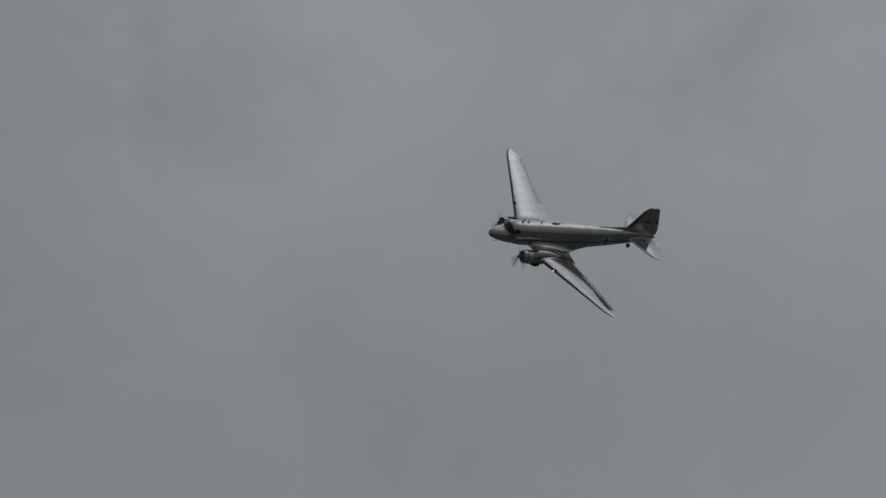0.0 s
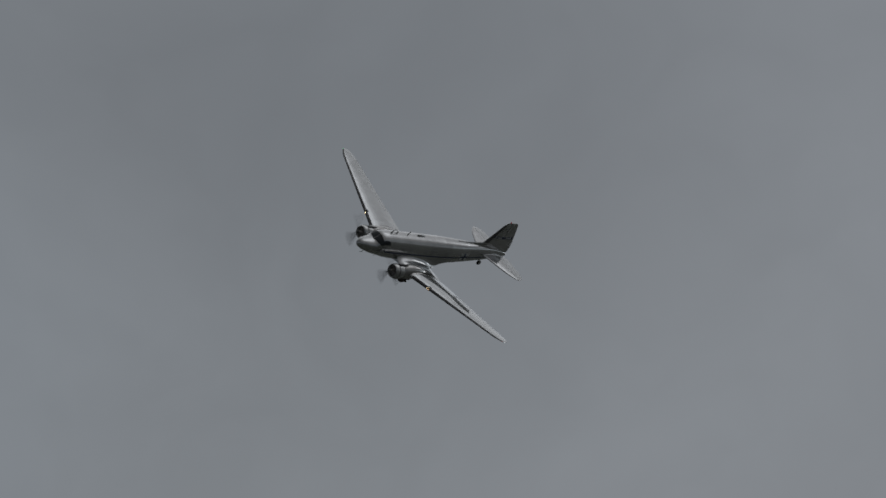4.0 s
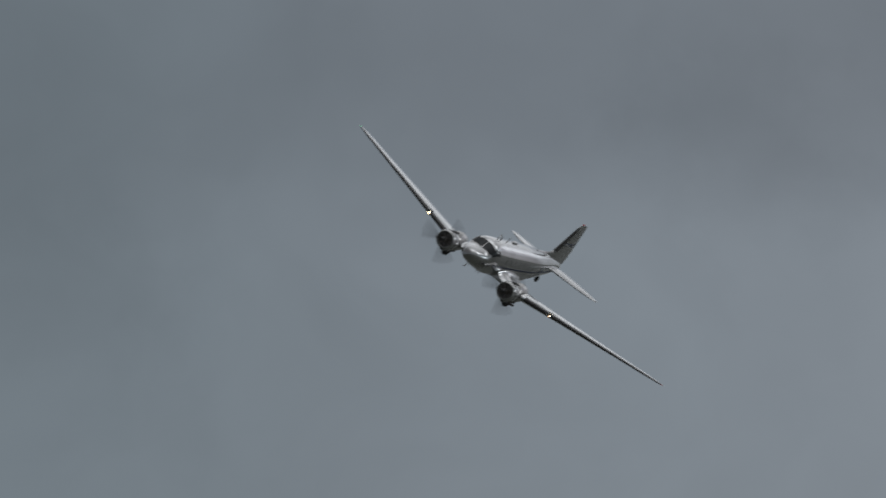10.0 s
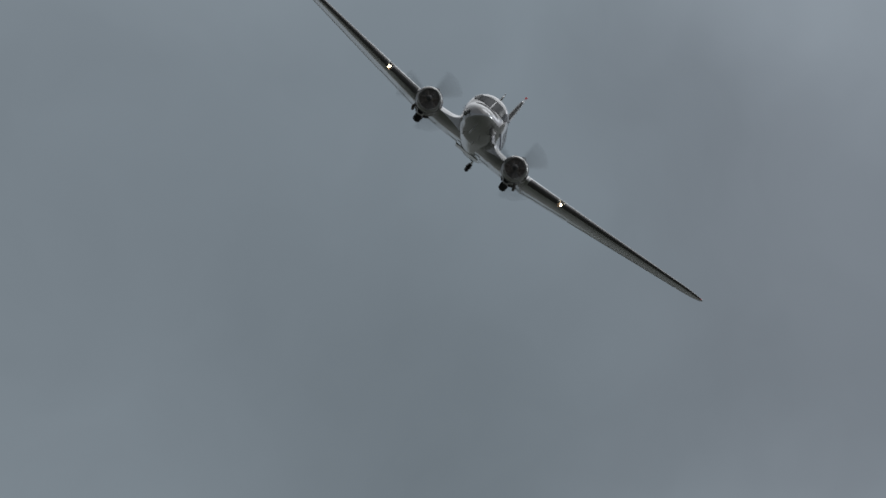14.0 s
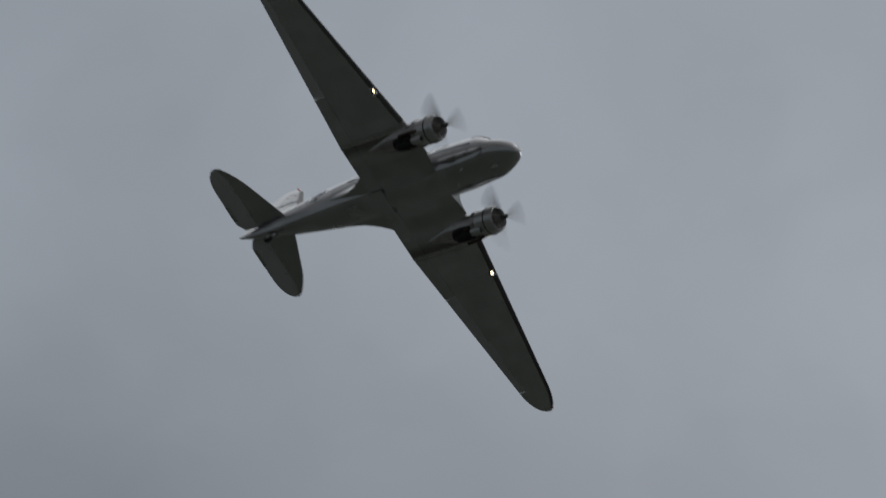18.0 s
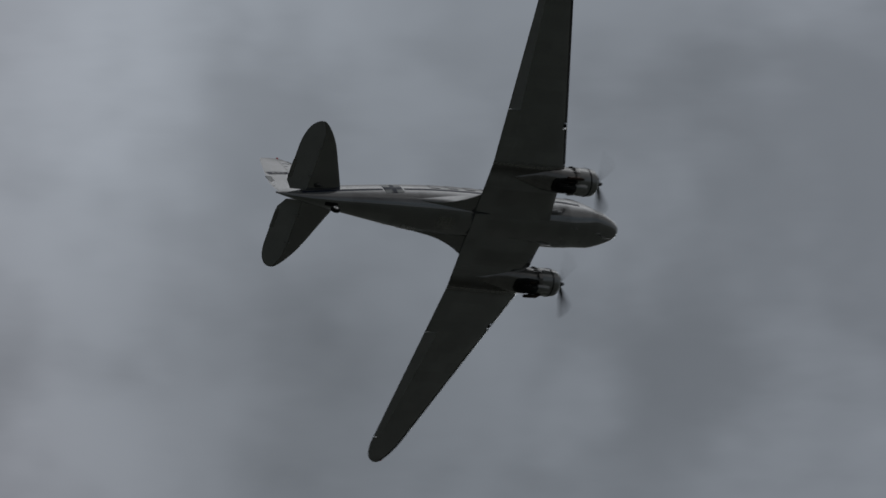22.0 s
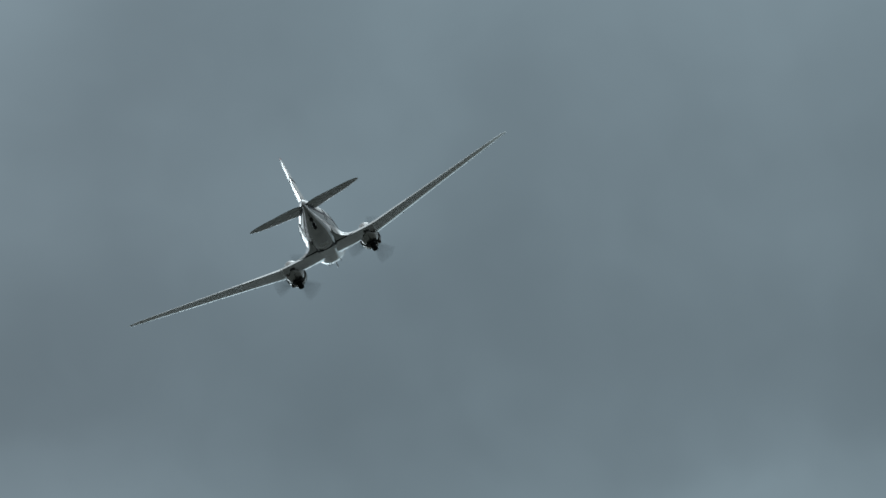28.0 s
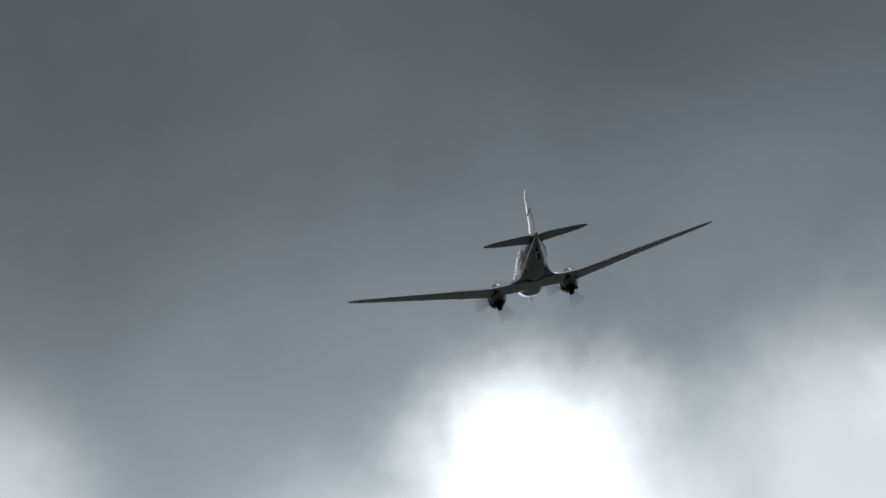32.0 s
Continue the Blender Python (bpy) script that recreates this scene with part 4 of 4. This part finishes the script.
def build_engine(plane, side):
    y0, z0 = side * ENGINE_Y, THRUST_Z
    X = lambda s: NOSE_X - s
    base = bpy.data.objects.new("engine", None)
    scene.collection.objects.link(base)
    base.parent = plane
    base.empty_display_size = 0.2
    # nacelle behind the cowling, faired into the wing
    rows = []
    for s, w, up, dn, zc in ((4.0, 0.60, 0.60, 0.62, 0), (4.35, 0.64, 0.68, 0.66, 0), (4.9, 0.66, 0.78, 0.68, 0), (5.5, 0.64, 0.80, 0.60, 0),
                             (6.1, 0.57, 0.74, 0.46, 0), (6.7, 0.43, 0.59, 0.36, -0.01), (7.3, 0.22, 0.34, 0.30, -0.03), (7.8, 0.06, 0.14, 0.18, -0.05)):
        rows.append([(X(s), y0 + w * math.cos(a), z0 + zc + (up if math.sin(a) > 0 else dn) * math.sin(a)) for a in [2 * math.pi * i / 28 for i in range(28)]])
    part("nacelle", *loft(rows), NACELLE, base, "bare metal engine nacelle")
    # cowling: a rolled lip, open to the front
    prof = [(X(3.40), 0.49), (X(3.12), 0.495), (X(3.02), 0.515), (X(2.965), 0.55), (X(2.955), 0.575), (X(2.97), 0.605), (X(3.03), 0.645),
            (X(3.15), 0.68), (X(3.38), 0.702), (X(3.75), 0.705), (X(4.05), 0.685), (X(4.05), 0.66), (X(3.6), 0.665), (X(3.40), 0.49)]
    part("cowling", *loft(lathe(prof, 36, (0, y0, z0)), cap0=False, cap1=False), COWL, base, "rounded bare metal cowling")
    part("cowl_band", *loft(lathe([(X(3.40), 0.702), (X(3.40), 0.716), (X(3.46), 0.718), (X(3.46), 0.704)], 36, (0, y0, z0)), cap0=False, cap1=False), DARK, base)
    for i in range(14):
        a0, a1 = 2 * math.pi * (i + 0.08) / 14, 2 * math.pi * (i + 0.92) / 14
        v = []
        for s, r in ((4.05, 0.695), (4.28, 0.735)):
            for rr in (r, r - 0.012):
                v += [(X(s), y0 + rr * math.cos(a), z0 + rr * math.sin(a)) for a in (a0, (a0 + a1) / 2, a1)]
        f = [(0, 1, 7, 6), (1, 2, 8, 7), (3, 4, 10, 9), (4, 5, 11, 10), (6, 7, 10, 9), (7, 8, 11, 10), (0, 1, 4, 3), (1, 2, 5, 4), (0, 6, 9, 3), (2, 8, 11, 5)]
        part("cowl_flap", v, f, NACELLE, base)
    # the radial engine inside
    part("firewall", *loft(lathe([(X(3.62), 0.02), (X(3.62), 0.66), (X(3.68), 0.66), (X(3.68), 0.02)], 24, (0, y0, z0))), DARK, base)
    part("baffle", *loft(lathe([(X(3.15), 0.02), (X(3.15), 0.488), (X(3.18), 0.488), (X(3.18), 0.02)], 28, (0, y0, z0))), BAFFLE, base, "dark cooling baffle between the cylinders")
    part("crankcase", *loft(lathe([(X(3.6), 0.24), (X(3.2), 0.24), (X(3.02), 0.20), (X(2.85), 0.13), (X(2.72), 0.09)], 20, (0, y0, z0))), ENGINE, base, "grey engine crankcase")
    for row, s, k in ((0, 3.22, 0.0), (1, 3.45, 0.5)):
        for i in range(7):
            a = 2 * math.pi * (i + k) / 7
            pr = [(0.22, 0.085)]
            for q in range(5):
                r = 0.26 + q * 0.055
                pr += [(r, 0.085), (r + 0.01, 0.11), (r + 0.03, 0.11), (r + 0.04, 0.085)]
            pr += [(0.53, 0.07)]
            m = Matrix.Translation((X(s), y0, z0)) @ Matrix.Rotation(a, 4, "X")
            rings = [[tuple(m @ Vector(p)) for p in ring] for ring in lathe(pr, 8, (0, 0, 0), "z")]
            part("cylinder", *loft(rings), ENGINE, base)
    # intake on top and oil cooler below
    part("air_intake", *loft([[(X(s), y0 + w * math.cos(a), z0 + 0.66 + h * math.sin(a)) for a in [2 * math.pi * i / 12 for i in range(12)]]
                              for s, w, h in ((3.5, 0.10, 0.07), (3.55, 0.15, 0.12), (4.2, 0.16, 0.12), (4.9, 0.10, 0.06))]), DARK, base, "dark carburettor intake")
    part("oil_cooler", *loft([[(X(s), y0 + w * math.cos(a), z0 - 0.68 + h * math.sin(a)) for a in [2 * math.pi * i / 14 for i in range(14)]]
                              for s, w, h in ((3.80, 0.15, 0.14), (3.72, 0.165, 0.155), (3.70, 0.185, 0.175), (3.74, 0.205, 0.195), (4.0, 0.215, 0.205), (4.35, 0.205, 0.19), (4.42, 0.17, 0.15))], cap0=False), COWL, base, "round bare metal oil cooler scoop")
    # dark disc puts the shade of the scoop's opening into colour
    part("oil_cooler_shade", *loft(lathe([(X(3.79), 0.01), (X(3.78), 0.15), (X(3.82), 0.15)], 14, (0, y0, z0 - 0.68))), DARK, base, "dark oil cooler opening")
    part("exhaust_pipe", *tube([(X(3.9), y0 + side * 0.42, z0 - 0.52), (X(4.2), y0 + side * 0.50, z0 - 0.66), (X(4.95), y0 + side * 0.50, z0 - 0.72)], [0.07, 0.085, 0.085], 10), STEEL, base, "heat-stained exhaust pipe")
    # half-retracted main wheel; a dark solid block stands for the bay's shade
    c = (X(4.85), y0, z0 - 0.60)
    part("wheel_bay", *loft([[(X(s), y0 + w * math.cos(a), z0 - 0.58 + 0.13 * math.sin(a)) for a in [2 * math.pi * i / 16 for i in range(16)]]
                             for s, w in ((4.28, 0.25), (4.4, 0.40), (5.0, 0.44), (5.5, 0.36), (5.62, 0.2))]), DARK, base, "dark open wheel bay")
    wheel = part("main_wheel", *loft(lathe([(-0.14, 0.20), (-0.17, 0.36), (-0.19, 0.47), (-0.14, 0.54), (-0.05, 0.57), (0.05, 0.57), (0.14, 0.54), (0.19, 0.47), (0.17, 0.36), (0.14, 0.20)], 28, c, "y")), TYRE, base, "retracted main wheel showing below the nacelle")
    part("hub", *loft(lathe([(-0.15, 0.03), (-0.165, 0.22), (0.165, 0.22), (0.15, 0.03)], 16, c, "y")), ALU_BRIGHT, wheel)
    for k in (1, -1):
        part("gear_leg", *tube([(X(4.25), y0 + k * 0.26, z0 - 0.35), (X(4.6), y0 + k * 0.26, z0 - 0.74), (X(4.85), y0 + k * 0.24, z0 - 0.62)], 0.045, 8), STEEL, base)
    # propeller, its origin on the shaft
    hub_s = 2.66
    prop = bpy.data.objects.new("propeller", None)
    scene.collection.objects.link(prop)
    prop.parent = plane
    prop.location = (X(hub_s), y0, z0)
    prop.empty_display_size = 0.2
    part("hub", *loft(lathe([(-0.12, 0.10), (-0.05, 0.15), (0.08, 0.14), (0.14, 0.09), (0.24, 0.085), (0.27, 0.05), (0.275, 0.003)], 16, (0, 0, 0))), PROP, prop, "dark propeller hub")
    for i in range(3):
        rows = []
        for r, chord, thick, pitch in ((0.08, 0.12, 0.11, 60), (0.25, 0.15, 0.10, 55), (0.5, 0.24, 0.07, 46), (0.85, 0.29, 0.05, 36), (1.2, 0.28, 0.035, 29), (1.5, 0.24, 0.025, 25), (1.68, 0.17, 0.018, 23), (1.74, 0.07, 0.012, 22)):
            ca, sa = math.cos(radians(pitch)), math.sin(radians(pitch))
            ring = []
            for k in range(10):
                a = 2 * math.pi * k / 10
                u, w = chord / 2 * math.cos(a), thick / 2 * math.sin(a)
                ring.append((u * sa + w * ca, u * ca - w * sa, r))
            m = Matrix.Rotation(2 * math.pi * i / 3, 3, "X")
            rows.append([tuple(m @ Vector(p)) for p in ring])
        part("blade", *loft(rows), PROP, prop)
    return prop


def build_airliner():
    plane = new("airliner")
    tagged(plane, "silver twin-engined propeller airliner with a blue line, banking in flight", "aeroplane")
    build_hull(plane)
    build_wing(plane)
    build_tail(plane)
    return plane, [build_engine(plane, 1), build_engine(plane, -1)]


airliner, propellers = build_airliner()


def motions():
    walk(airliner, [(t, pose(*p)) for t, *p in PLANE_ROWS])
    last = frame(32.0)
    for prop, start in zip(propellers, (34.0, 38.0)):
        x, y, z = prop.location
        walk(prop, [((n - 1) / FPS, pose(x, y, z, (start - 89.0 * (n - 1)) % 360)) for n in range(1, last + 1)])


motions()
